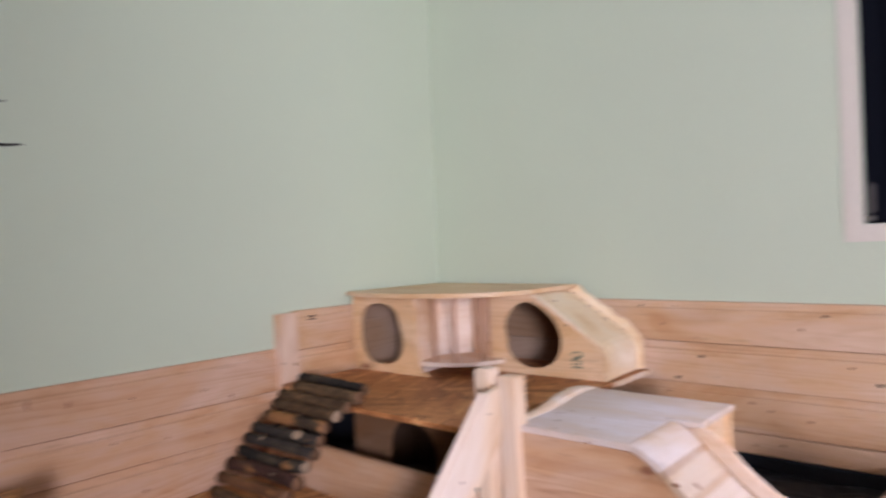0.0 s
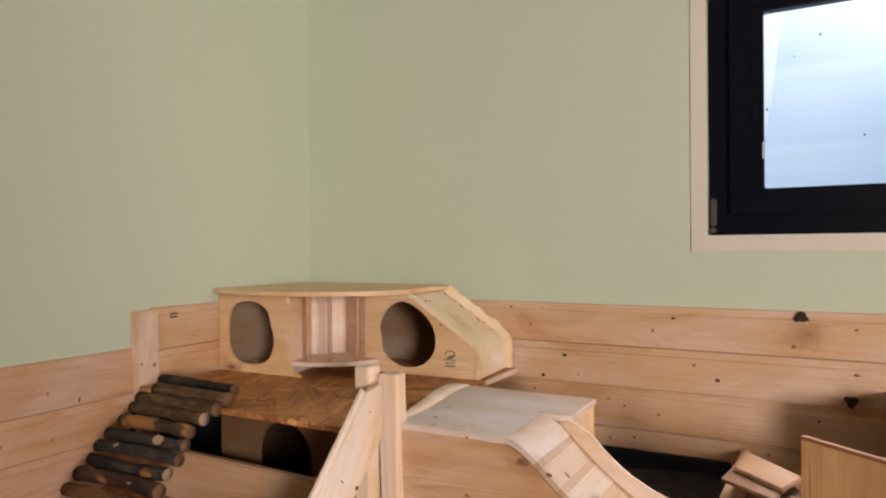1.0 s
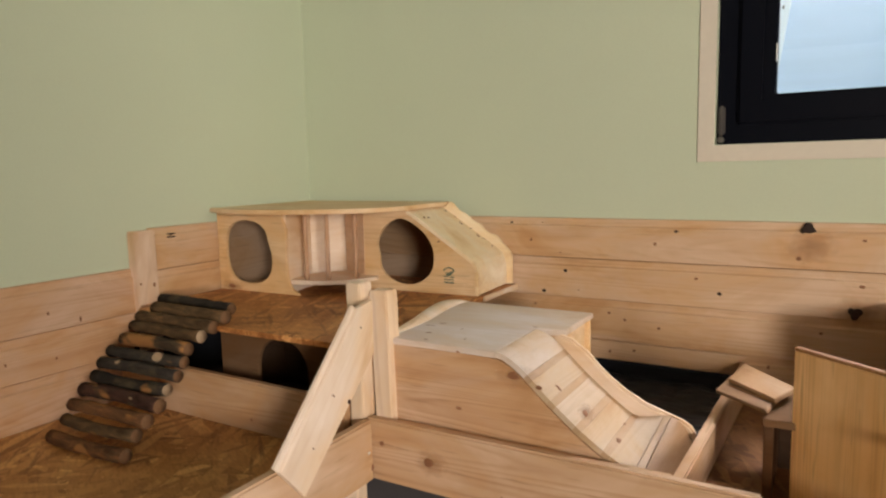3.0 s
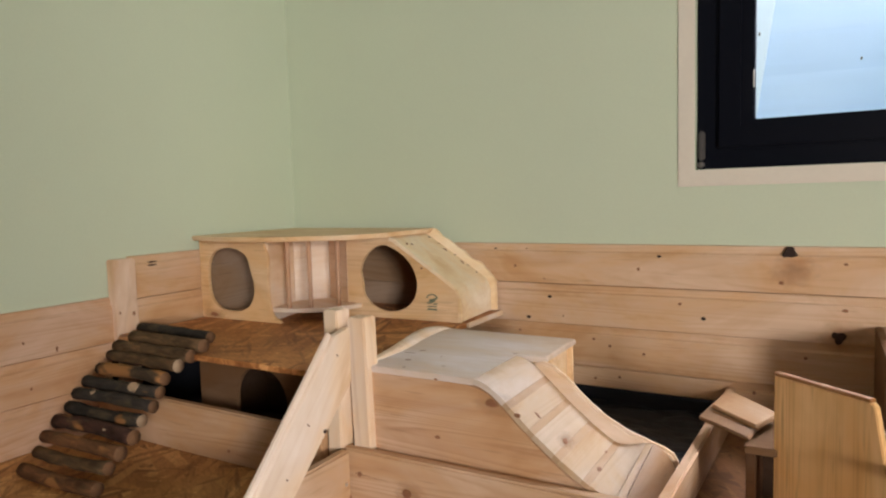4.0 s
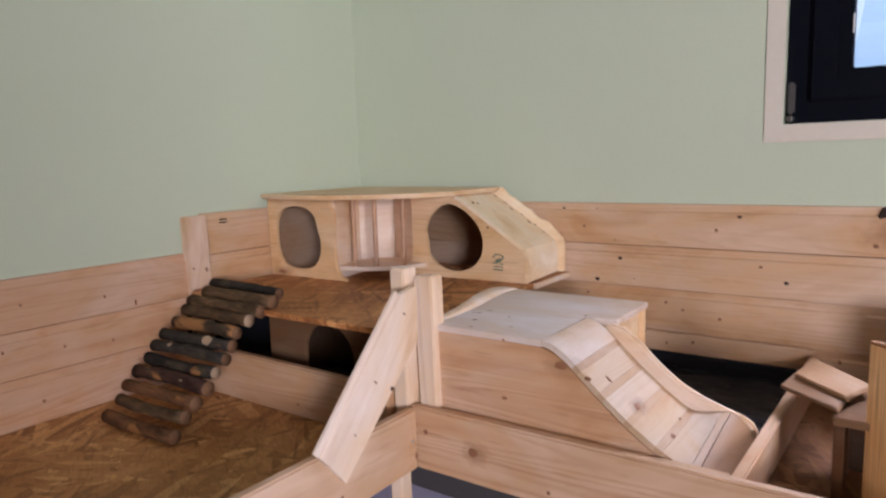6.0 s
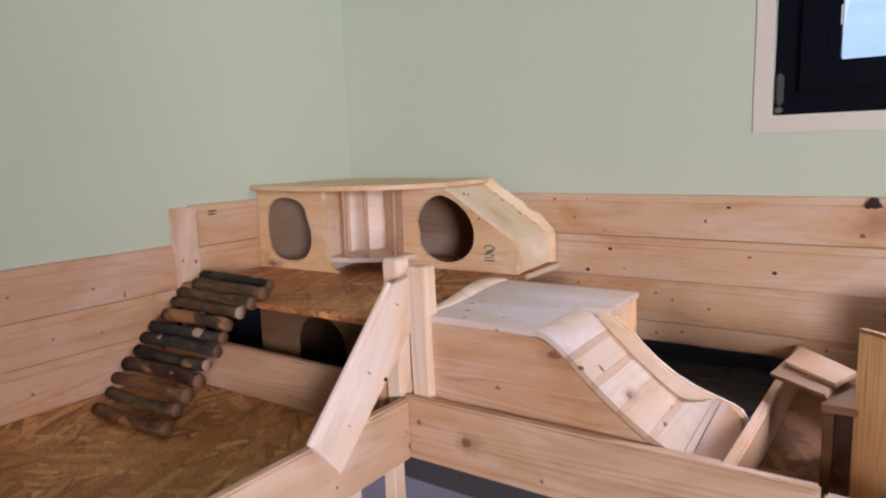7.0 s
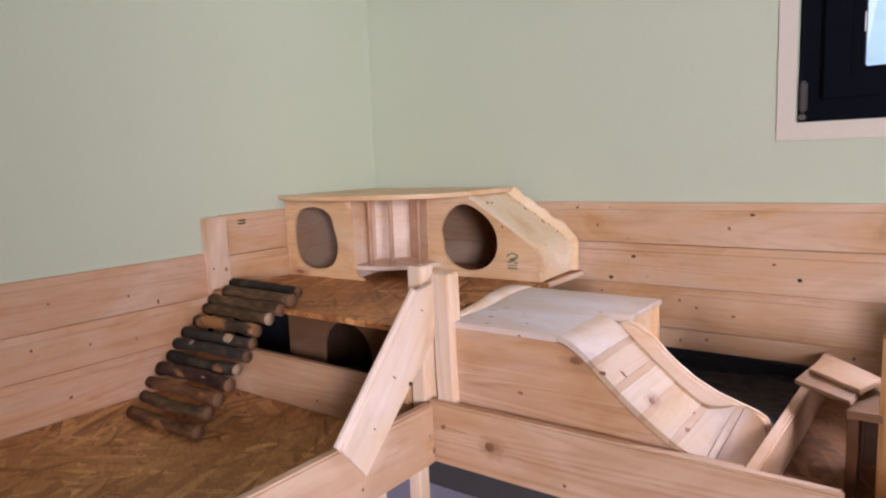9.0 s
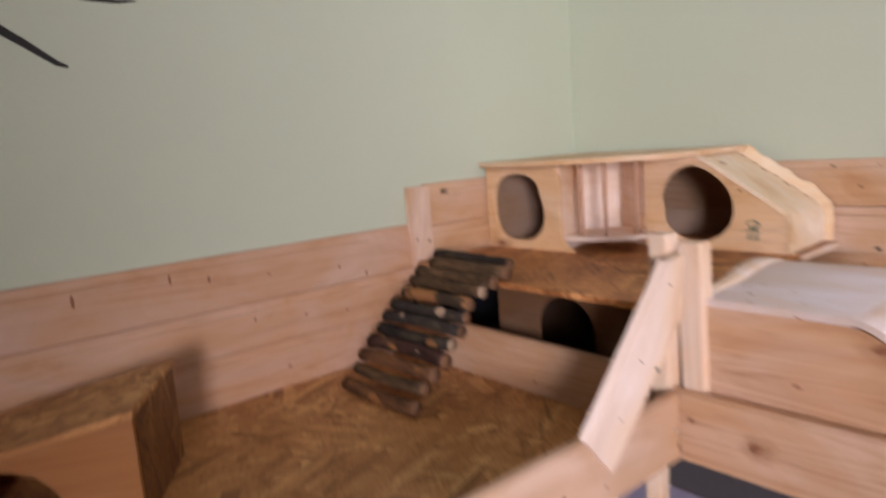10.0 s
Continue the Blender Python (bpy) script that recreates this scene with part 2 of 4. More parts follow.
# house wood darkened for the shade seen through the holes
INNER = pine("shaded_inside", (0.32, 0.22, 0.155), (0.24, 0.155, 0.10), knots=0.0, figure=0.5)
# wood darkened in colour for faces that lie in shade
SHADED_BOX_WOOD = pine("shaded_tan_wood", (0.165, 0.090, 0.048), (0.115, 0.058, 0.028), knots=0.0, rough=0.75, gloss=0.08)
# brown darkened for the shadow of the panel beside the box
SHADED_BOX_SIDE = pine("shaded_brown_side", (0.095, 0.048, 0.026), (0.062, 0.030, 0.015), knots=0.0, rough=0.75, gloss=0.08)
OFFCUT_BROWN = pine("brown_offcut", (0.29, 0.175, 0.105), (0.20, 0.11, 0.058), knots=0.0)
OFFCUT_WOOD = pine("tan_offcut", (0.47, 0.30, 0.185), (0.34, 0.19, 0.10), knots=0.0)
KNOT_BAND = pine("oak_edge", (0.40, 0.19, 0.075), (0.28, 0.12, 0.045), knots=0.0)
OSB = osb("osb_board", (1.22, 1.08, 0.90))
# dark tint that holds the shade over the right deck
OSB_DARK = osb("dark_shaded_osb", (0.50, 0.38, 0.30))
OSB_RED = osb("reddish_osb_board", (1.16, 0.90, 0.74))
WALL = plain("green_wall_paint", (0.575, 0.642, 0.502), 0.85, grain=160.0, vary=0.035, relief=0.0006)
CEILING = plain("white_ceiling_paint", (0.74, 0.73, 0.71), 0.85, grain=120.0, vary=0.03)
# unseen walls, kept dark so that little light bounces back
UNSEEN_WALL = pine("unseen_wall_brown", (0.20, 0.13, 0.08), (0.12, 0.07, 0.04), knots=0.0)
TRIM = plain("cream_trim_paint", (0.72, 0.66, 0.58), 0.6, grain=60.0, vary=0.05)
BLACK_PVC = plain("anthracite_plastic", (0.0040, 0.0050, 0.0100), 0.4, grain=300.0, vary=0.15, relief=0.0002, gloss=0.12)
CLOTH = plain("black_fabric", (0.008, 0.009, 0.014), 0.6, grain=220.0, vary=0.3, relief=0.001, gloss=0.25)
LINER = plain("lilac_grey_liner", (0.70, 0.68, 0.88), 0.55, grain=40.0, vary=0.08)
UNDER = plain("dark_grey_backing", (0.078, 0.070, 0.068), 0.7, grain=30.0, vary=0.15)
FLOORING = plain("grey_floor_vinyl", (0.14, 0.135, 0.15), 0.45, grain=30.0, vary=0.1)
BARK_BLACK = bark("black_bark", (0.029, 0.024, 0.021), 0.66)
BARK_GREY = bark("grey_brown_bark", (0.088, 0.052, 0.027), 0.66)
BARK_RED = bark("red_brown_bark", (0.050, 0.024, 0.018), 0.64)
BARK_BROWN = bark("brown_bark", (0.125, 0.058, 0.027), 0.58)
BARK_ORANGE = bark("peeled_orange_bark", (0.060, 0.040, 0.026), 0.44)
KNOT = plain("knot_wood", (0.33, 0.145, 0.075), 0.5, grain=200.0, vary=0.35)
KNOT_DARK = plain("dark_dead_knot", (0.030, 0.012, 0.008), 0.55, grain=200.0, vary=0.4)
CUT_PALE = plain("fresh_cut_wood_end", (0.42, 0.29, 0.19), 0.85, grain=140.0, vary=0.3)
CUT = plain("cut_wood_end", (0.19, 0.095, 0.046), 0.85, grain=140.0, vary=0.4)
STEEL = plain("bright_screw_steel", (0.7, 0.69, 0.66), 0.3, metal=1.0, grain=200.0)
STAMP = plain("green_grey_stamp_ink", (0.13, 0.17, 0.12), 0.7, grain=300.0, vary=0.3)
DECAL = plain("black_decal_vinyl", (0.02, 0.018, 0.018), 0.5, grain=100.0, vary=0.2)
SIDING = siding("glowing_blue_siding", (0.40, 0.68, 1.0))
SIDING_WHITE = siding("glowing_white_strip", (0.68, 0.88, 0.95))
m, N, L, bsdf = material("window_glass")
bsdf.inputs["Transmission Weight"].default_value = 1.0
bsdf.inputs["Roughness"].default_value = 0.02
bsdf.inputs["IOR"].default_value = 1.05
GLASS = m
# resin stain that fades out round a knot
m, N, L, bsdf = material("resin_stain")
bsdf.inputs["Base Color"].default_value = (0.46, 0.20, 0.06, 1)
bsdf.inputs["Roughness"].default_value = 0.5
vec = mapped(N, L, (1, 1, 1))
far = N.new("ShaderNodeVectorMath")
far.operation = "LENGTH"
L.new(vec, far.inputs[0])
uneven = math_node(N, L, "ADD", far.outputs["Value"], math_node(N, L, "MULTIPLY", math_node(N, L, "SUBTRACT", noise_tex(N, L, vec, 2.5, 3.0), 0.5), 0.9))
L.new(ramp(N, L, uneven, [(0.1, (0.4, 0.4, 0.4)), (0.5, (0.18, 0.18, 0.18)), (0.85, (0, 0, 0))]), bsdf.inputs["Alpha"])
STAIN = m

# ---------------------------------------------------------------- building helpers
PLACE = {}


def thing(name, m, label, category, group="", kind=""):
    ob = new(name)
    ob.empty_display_size = 0.05
    ob.matrix_world = m
    PLACE[ob] = m.copy()
    return tagged(ob, label, category, group, kind)


def mesh_of(name, bm, mats):
    me = bpy.data.meshes.new(name)
    bmesh.ops.recalc_face_normals(bm, faces=bm.faces)
    bm.to_mesh(me)
    bm.free()
    for mt in mats if isinstance(mats, (list, tuple)) else (mats,):
        me.materials.append(mt)
    return me


def part(name, bm, mats, parent=None, label="", m=None, smooth=False):
    """Link a bmesh as one mesh object with world pose m, under a thing or a part."""
    ob = new(name, mesh_of(name, bm, mats))
    m = m or Matrix()
    if parent is not None:
        ob.parent = parent
        ob.matrix_parent_inverse = PLACE[parent].inverted()
    ob.matrix_basis = m
    PLACE[ob] = m.copy()
    if smooth:
        for p in ob.data.polygons:
            p.use_smooth = True
    if label:
        ob["label"] = label
    return ob


def axes(origin, xdir, ydir):
    """A pose with its own x along xdir and y near ydir."""
    x = Vector(xdir).normalized()
    z = x.cross(Vector(ydir)).normalized()
    y = z.cross(x)
    return Matrix.Translation(origin) @ Matrix((x, y, z)).transposed().to_4x4()


def box(lo, hi, bevel=0.0):
    bm = bmesh.new()
    bmesh.ops.create_cube(bm, size=1.0)
    for v in bm.verts:
        v.co = Vector([lo[i] + (v.co[i] + 0.5) * (hi[i] - lo[i]) for i in range(3)])
    if bevel:
        bmesh.ops.bevel(bm, geom=bm.edges[:], offset=bevel, segments=2, affect="EDGES")
    return bm


def prism(outline, z0, z1, bevel=0.0, holes=()):
    """An outline in xy, with holes, raised from z0 to z1."""
    bm = bmesh.new()
    loops = [[bm.verts.new((x, y, z0)) for x, y in ring] for ring in (outline, *holes)]
    edges = []
    for ring in loops:
        for a, b in zip(ring, ring[1:] + ring[:1]):
            edges.append(bm.edges.new((a, b)))
    if holes:
        bmesh.ops.triangle_fill(bm, edges=edges, use_beauty=True)
    else:
        bm.faces.new(loops[0])
    got = bmesh.ops.extrude_face_region(bm, geom=bm.faces[:])
    for v in got["geom"]:
        if isinstance(v, bmesh.types.BMVert):
            v.co.z = z1
    bmesh.ops.recalc_face_normals(bm, faces=bm.faces)
    if bevel:
        sharp = [e for e in bm.edges if len(e.link_faces) == 2 and abs(e.calc_face_angle(0)) > 0.9]
        bmesh.ops.bevel(bm, geom=sharp, offset=bevel, segments=2, affect="EDGES")
    return bm


def timber(name, parent, a, b, up, w, t, mat, bevel=0.003, label=""):
    """A plank from a to b: a is the middle of one end, w is its width along up, t its thickness."""
    a, b = Vector(a), Vector(b)
    m = axes(a, b - a, up)
    return part(name, box((0, -w / 2, -t / 2), ((b - a).length, w / 2, t / 2), bevel), mat, parent, label, m)


def cladding(parent, origin, xdir, out, length, w, t, mat=None, name="board"):
    """A tongue-and-groove board: own x along it, y up, z out of the wall; bevelled at its upper edge."""
    m = axes(origin, xdir, (0, 0, 1))
    flip = 1 if (m.to_3x3() @ Vector((0, 0, 1))).dot(Vector(out)) > 0 else -1
    prof = [(0.0, 0.0), (0.0, t - 0.001), (0.001, t), (w - 0.0265, t), (w - 0.0250, t - 0.0008), (w - 0.0210, t - 0.0055), (w - 0.0190, t - 0.0062), (w - 0.003, t - 0.0066), (w - 0.0016, t - 0.0098), (w - 0.0012, 0.0)]
    bm = bmesh.new()
    r0 = [bm.verts.new((0, y, z * flip)) for y, z in prof]
    r1 = [bm.verts.new((length, y, z * flip)) for y, z in prof]
    bm.faces.new(r0), bm.faces.new(r1[::-1])
    for i in range(len(prof)):
        j = (i + 1) % len(prof)
        bm.faces.new((r0[i], r0[j], r1[j], r1[i]))
    return part(name, bm, mat or PINE, parent, "", m), flip * t


def knot(board, at, normal, rx, rz, dark=False, turn=0.0):
    """A knot lying on a board's face at a place in the world."""
    rng = random.Random(int(1000 * (at[0] * 3 + at[1] * 7 + at[2] * 11)))
    n = Vector(normal)
    side = Vector((0, 0, 1)).cross(n)
    side = side.normalized() if side.length > 0.1 else Vector((1, 0, 0))
    bm = bmesh.new()
    ring, rim = [], []
    for i in range(14):
        a = 2 * math.pi * i / 14
        r = 1 + rng.uniform(-0.16, 0.16) + (0.22 * math.sin(3 * a + (math.pi if at[2] > 1.1 else 0.0)) if dark and rx > 0.008 and rz > 0.008 else 0.0)
        x, y = rx * r * math.cos(a), rz * r * math.sin(a)
        x, y = x * math.cos(turn) - y * math.sin(turn), x * math.sin(turn) + y * math.cos(turn)
        ring.append(bm.verts.new((x * 0.8, y * 0.8, 0.0009)))
        rim.append(bm.verts.new((x, y, -0.0004)))
    bm.faces.new(ring)
    for i in range(14):
        j = (i + 1) % 14
        bm.faces.new((ring[i], rim[i], rim[j], ring[j]))
    m = axes(Vector(at) + n * 0.0004, side, n.cross(side))
    part("knot", bm, KNOT_DARK if dark else KNOT, board, "", m)
    if rx > 0.0085 and rz > 0.0055:
        k = 4.5
        disc = bmesh.new()
        bmesh.ops.create_circle(disc, cap_ends=True, segments=20, radius=0.98)
        part("stain", disc, STAIN, board, "", m @ Matrix.Translation((rx * 0.6, -(0.8 * k - 0.4) * rz if dark and at[2] > 1.1 else 0, -0.00015)) @ Matrix.Diagonal((k * rx, 0.8 * k * rz, 1, 1)))


def rod(r, length, mats, sides=14, wobble=0.0, seed=0, bend=0.0):
    """A round stick along x with cut ends."""
    rng = random.Random(seed)
    bm = bmesh.new()
    rows, n = [], 9
    for k in range(n):
        u = k / (n - 1)
        cy, cz = bend * math.sin(math.pi * u), rng.uniform(-1, 1) * wobble * r * 0.5
        rr = r * (1 + rng.uniform(-1, 1) * wobble)
        rows.append([bm.verts.new((u * length, cy + rr * (1 + rng.uniform(-1, 1) * wobble * 0.5) * math.cos(2 * math.pi * i / sides),
                                   cz + rr * math.sin(2 * math.pi * i / sides))) for i in range(sides)])
    for a, b in zip(rows, rows[1:]):
        for i in range(sides):
            j = (i + 1) % sides
            bm.faces.new((a[i], a[j], b[j], b[i]))
    for ring in (rows[0][::-1], rows[-1]):
        f = bm.faces.new(ring)
        f.material_index = 1
    return bm


def blob(cx, cy, rx, ry, n=28, power=2.5, wob=0.05, phase=0.0):
    """A rounded, slightly uneven hole outline."""
    out = []
    for i in range(n):
        a = 2 * math.pi * i / n
        c, s = math.cos(a), math.sin(a)
        k = 1 + wob * math.sin(3 * a + phase) + wob * 0.6 * math.sin(2 * a + 1.3 * phase)
        out.append((cx + rx * k * math.copysign(abs(c) ** (2 / power), c), cy + ry * k * math.copysign(abs(s) ** (2 / power), s)))
    return out


def upright(a, b):
    """A pose for a panel that stands on the line a-b: own x along it, y up, z towards its front (right-hand side of a-b)."""
    d = Vector((b[0] - a[0], b[1] - a[1], 0)).normalized()
    return axes((a[0], a[1], a[2]), d, (0, 0, 1)), math.hypot(b[0] - a[0], b[1] - a[1])


def panel_standing(name, parent, a, b, outline, holes, t, mat, bevel=0.0015, label=""):
    m, _ = upright(a, b)
    return part(name, prism(outline, -t, 0.0, bevel, holes), mat, parent, label, m)


# ---------------------------------------------------------------- the room
ROOM_X, ROOM_Y, ROOM_Z = 5.6, -6.4, 2.55
# end of the added nook wall, set so that it shades the left
NOOK_X, NOOK_Y = 2.85, -3.3
WX0, WX1, WZ0, WZ1 = 1.395, 2.40, 1.447, 2.16


def wall_with_hole(name, m, length, height, hole, t, label, mat=None):
    ring = [(0, 0), (length, 0), (length, height), (0, height)]
    x0, x1, z0, z1 = hole
    return tagged(part(name, prism(ring, -t, 0.0, 0.0, [[(x0, z0), (x1, z0), (x1, z1), (x0, z1)]]), mat or WALL, None, label, m), "", "wall", "", "structure")


# own x along the wall, y up, z into the room
wall_with_hole("wall_north", axes((0, 0, 0), (1, 0, 0), (0, 0, 1)) @ Matrix.Identity(4), ROOM_X, ROOM_Z, (WX0, WX1, WZ0, WZ1), 0.22, "pale green painted plaster wall with a window")
tagged(part("wall_west", box((-0.2, NOOK_Y - 0.2, 0), (0, 0.22, ROOM_Z)), WALL, None, "pale green painted plaster wall meeting in the corner"), "", "wall", "", "structure")
# unseen, added: nook opens into a deeper part; its wall end shades the left
tagged(part("wall_nook", box((0, NOOK_Y - 0.2, 0), (NOOK_X, NOOK_Y, ROOM_Z)), UNSEEN_WALL, None, "unseen added wall whose end shades the left side"), "", "wall", "", "structure")
tagged(part("wall_inner", box((NOOK_X - 0.2, ROOM_Y - 0.2, 0), (NOOK_X, NOOK_Y - 0.2, ROOM_Z)), UNSEEN_WALL, None, "unseen added dark brown wall of the deeper part"), "", "wall", "", "structure")
tagged(part("wall_south", box((NOOK_X, ROOM_Y - 0.2, 0), (ROOM_X + 0.2, ROOM_Y, ROOM_Z)), UNSEEN_WALL, None, "unseen dark brown end wall"), "", "wall", "", "structure")
wall_with_hole("wall_east", axes((ROOM_X, 0, 0), (0, -1, 0), (0, 0, 1)), -ROOM_Y, ROOM_Z, (4.50, 5.90, 1.2, 2.5), 0.22, "unseen dark brown wall with a daylight opening", UNSEEN_WALL)
# unseen floor kept dark and ceiling kept white, to steer the bounced light
tagged(part("floor", box((-0.2, ROOM_Y - 0.2, -0.1), (ROOM_X + 0.22, 0.22, 0)), FLOORING, None, "grey vinyl floor"), "", "floor", "", "structure")
tagged(part("ceiling", box((-0.2, ROOM_Y - 0.2, ROOM_Z), (ROOM_X + 0.22, 0.22, ROOM_Z + 0.1)), CEILING, None, "plain white ceiling"), "", "ceiling", "", "structure")

# window: trim, outer frame, sash, pane
def frame_ring(x0, x1, z0, z1, w, y0, y1, mat, bevel=0.003):
    bm = prism([(x0, z0), (x1, z0), (x1, z1), (x0, z1)], y0, y1, bevel,
               [[(x0 + w, z0 + w), (x1 - w, z0 + w), (x1 - w, z1 - w), (x0 + w, z1 - w)]])
    return bm


# own y up, own z = -y of the world, so depths are given as -y
WM = axes((0, 0, 0), (1, 0, 0), (0, 0, 1))
trim = part("trim", frame_ring(WX0 - 0.042, WX1 + 0.042, WZ0 - 0.043, WZ1 + 0.042, 0.042, 0.0003, 0.0038, TRIM, 0.0015), TRIM, None, "cream painted casing round the window", WM)
tagged(trim, "", "trim", "", "structure")
win = thing("window_1", pose(WX0, 0.05, WZ0), "dark anthracite plastic window with one tall pane", "window", "", "structure")
part("outer_frame", frame_ring(WX0 + 0.001, WX1 - 0.001, WZ0 + 0.001, WZ1 - 0.001, 0.062, -0.10, -0.028, BLACK_PVC, 0.004), BLACK_PVC, win, "", WM)
part("sash", frame_ring(WX0 + 0.050, WX1 - 0.050, WZ0 + 0.050, WZ1 - 0.050, 0.062, -0.095, -0.016, BLACK_PVC, 0.006), BLACK_PVC, win, "", WM)
bead = prism([(WX0 + 0.108, WZ0 + 0.108), (WX1 - 0.108, WZ0 + 0.108), (WX1 - 0.108, WZ1 - 0.108), (WX0 + 0.108, WZ1 - 0.108)], -0.06, -0.022, 0.003,
             [[(WX0 + 0.138, WZ0 + 0.122), (WX1 - 0.138, WZ0 + 0.122), (WX1 - 0.138, WZ1 - 0.122), (WX0 + 0.138, WZ1 - 0.122)]])
part("glazing_bead", bead, BLACK_PVC, win, "", WM)
pane = part("pane", box((WX0 + 0.112, 0.058, WZ0 + 0.112), (WX1 - 0.112, 0.066, WZ1 - 0.112)), GLASS, win, "clear glass with small marks")
pane.visible_shadow = False
part("hinge_cap", box((WX0 + 0.004, 0.010, WZ0 + 0.006), (WX0 + 0.020, 0.03, WZ0 + 0.020), 0.003), STEEL, win, "small grey hinge cap")
part("hinge", box((WX0 + 0.004, 0.012, WZ0 + 0.024), (WX0 + 0.022, 0.03, WZ0 + 0.10), 0.005), UNDER, win, "dark grey hinge cover")
part("clip", box((WX0 + 0.1345, 0.0195, WZ0 + 0.20), (WX0 + 0.138, 0.0225, WZ0 + 0.245), 0.001), CEILING, win, "thin shiny strip on the bead")
rng = random.Random(5)
for k in range(9):
    bm = bmesh.new()
    bmesh.ops.create_icosphere(bm, subdivisions=1, radius=0.0028)
    part("speck", bm, UNDER, pane, "", pose(WX0 + 0.13 + rng.random() * 0.5, 0.0575, WZ0 + 0.15 + rng.random() * 0.4) @ Matrix.Diagonal((1, 0.2, rng.uniform(0.8, 2.0), 1)))

# pale boarded wall outside
outside = thing("backdrop", pose(1.0, 0.9, 0), "pale bluish boarded wall outside, glowing in place of daylight", "backdrop", "", "structure")
for k in range(14):
    z0 = 1.1 + k * 0.145
    bm = box((0, 0, 0), (3.4, 0.1462, 0.02), 0.0006)
    part("board", bm, SIDING, outside, "", axes((0.2, 0.90, z0), (1, 0.0, -0.02), (0, -0.05, 1)))
strip_top, strip_low = 1.645, 1.416
part("corner_strip", prism([(strip_low - 0.3, 1.3), (strip_low, 1.3), (strip_top, 2.9), (strip_top - 0.3, 2.9)], -0.885, -0.86, 0.003), SIDING_WHITE, outside, "white upright strip", WM)

# ---------------------------------------------------------------- the pen
DECK, PLAT = 0.80, 1.047
pen = thing("pet_pen", pose(0.4, -0.4, 0.0), "two-storey corner pen of pine boards and OSB decks", "pet pen")
FRONT_Y, FRONT_X = -0.797, 0.863

# decks and platform
part("deck", prism([(0.02, -2.6), (0.84, -2.6), (0.84, -0.80), (0.02, -0.80)], DECK - 0.015, DECK), OSB, pen, "worn OSB deck board")
# right deck takes the dark tint for the shadows of rail, box and offcuts
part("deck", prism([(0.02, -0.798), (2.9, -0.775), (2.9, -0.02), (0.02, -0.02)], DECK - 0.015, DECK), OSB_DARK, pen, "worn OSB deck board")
part("platform", prism([(0.042, -0.745), (0.13, -0.82), (0.80, -0.82), (0.80, -0.33), (0.842, -0.33), (0.842, -0.028), (0.042, -0.028)], PLAT - 0.013, PLAT, 0.001), OSB_RED, pen, "raised OSB platform in the corner")

# added pale strip stands in for daylight on the platform's edge
part("edge_strip", box((0.8425, -0.25, PLAT - 0.013), (0.851, -0.030, PLAT + 0.0005), 0.001), PINE_WHITE, pen, "pale strip for the light on the platform's edge")

# wall cladding behind the pen
TOPS = [1.252, 1.135, 1.019, 0.902]
right_boards = []
for k, top in enumerate(TOPS):
    w = 0.1165
    b, _ = cladding(pen, (0.03, -0.003, top - w), (1, 0, 0), (0, -1, 0), 2.87, w, 0.017 if k < 3 else 0.010)
    right_boards.append(b)
for k, top in enumerate((1.149, 1.026, 0.918)):
    w = 0.1225 if k == 0 else 0.1075 if k == 1 else 0.118
    b, _ = cladding(pen, (0.003, -2.6, top - w), (0, 1, 0), (1, 0, 0), 1.86, w, 0.017, PINE_ROSY)
    if k == 0:
        top_left = b
    if k == 1:
        mid_left = b
    if k == 2:
        low_left = b
corner_boards = []
for k, (z0, w) in enumerate(((1.135, 0.120), (1.02, 0.1145))):
    b, _ = cladding(pen, (0.003, -0.685, z0), (0, 1, 0), (1, 0, 0), 0.663, w, 0.020)
    corner_boards.append(b)
# cladding under the platform, its colour darkened for the shade there
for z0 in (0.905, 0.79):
    cladding(pen, (0.003, -0.735, z0), (0, 1, 0), (1, 0, 0), 0.713, 0.1145, 0.017, SHADED_BOX_WOOD)
batten = timber("batten", pen, (0.022, -0.715, 0.79), (0.022, -0.715, 1.250), (0, 1, 0), 0.066, 0.034, PINE_PALE)

# rails
rail_right = timber("rail", pen, (0.842, FRONT_Y + 0.011, 0.823), (1.592, FRONT_Y + 0.011, 0.827), (0, 0, 1), 0.132, 0.022, PINE_RAIL, 0.004)
timber("rail_backing", pen, (0.902, FRONT_Y + 0.0305, 0.820), (1.455, FRONT_Y + 0.0305, 0.824), (0, 0, 1), 0.126, 0.016, PINE_RAIL, 0.002)
timber("rail", pen, (1.597, FRONT_Y + 0.006, 0.822), (2.9, FRONT_Y + 0.006, 0.822), (0, 0, 1), 0.126, 0.022, PINE_WHITE, 0.004)
rail_left = timber("rail", pen, (FRONT_X - 0.011, -0.800, 0.823), (FRONT_X - 0.011, -2.6, 0.829), (0, 0, 1), 0.130, 0.022, PINE, 0.004)
rail_inner = timber("rail", pen, (0.03, -0.800, 0.8635), (0.80, -0.800, 0.8575), (0, 0, 1), 0.122, 0.022, PINE_RAIL, 0.004)
divider = timber("divider", pen, (1.4645, -0.772, 0.8435), (1.4885, -0.022, 0.8435), (0, 0, 1), 0.085, 0.021, PINE_RAIL, 0.003)
low_board = part("board", prism([(0, 0), (0.575, 0), (0.642, 0.048), (0.642, 0.052), (0, 0.052)], 0.0, 0.012, 0.002), PINE, pen, "short low board with a mitred end", axes((0.848, -0.0135, 0.848), (1, 0, 0), (0, 0, 1)))

# posts: own x is up, so the grain runs up
timber("post", pen, (0.8775, -0.754, DECK), (0.868, -0.754, 1.155), (0, 1, 0), 0.042, 0.044, PINE_POST, 0.003)
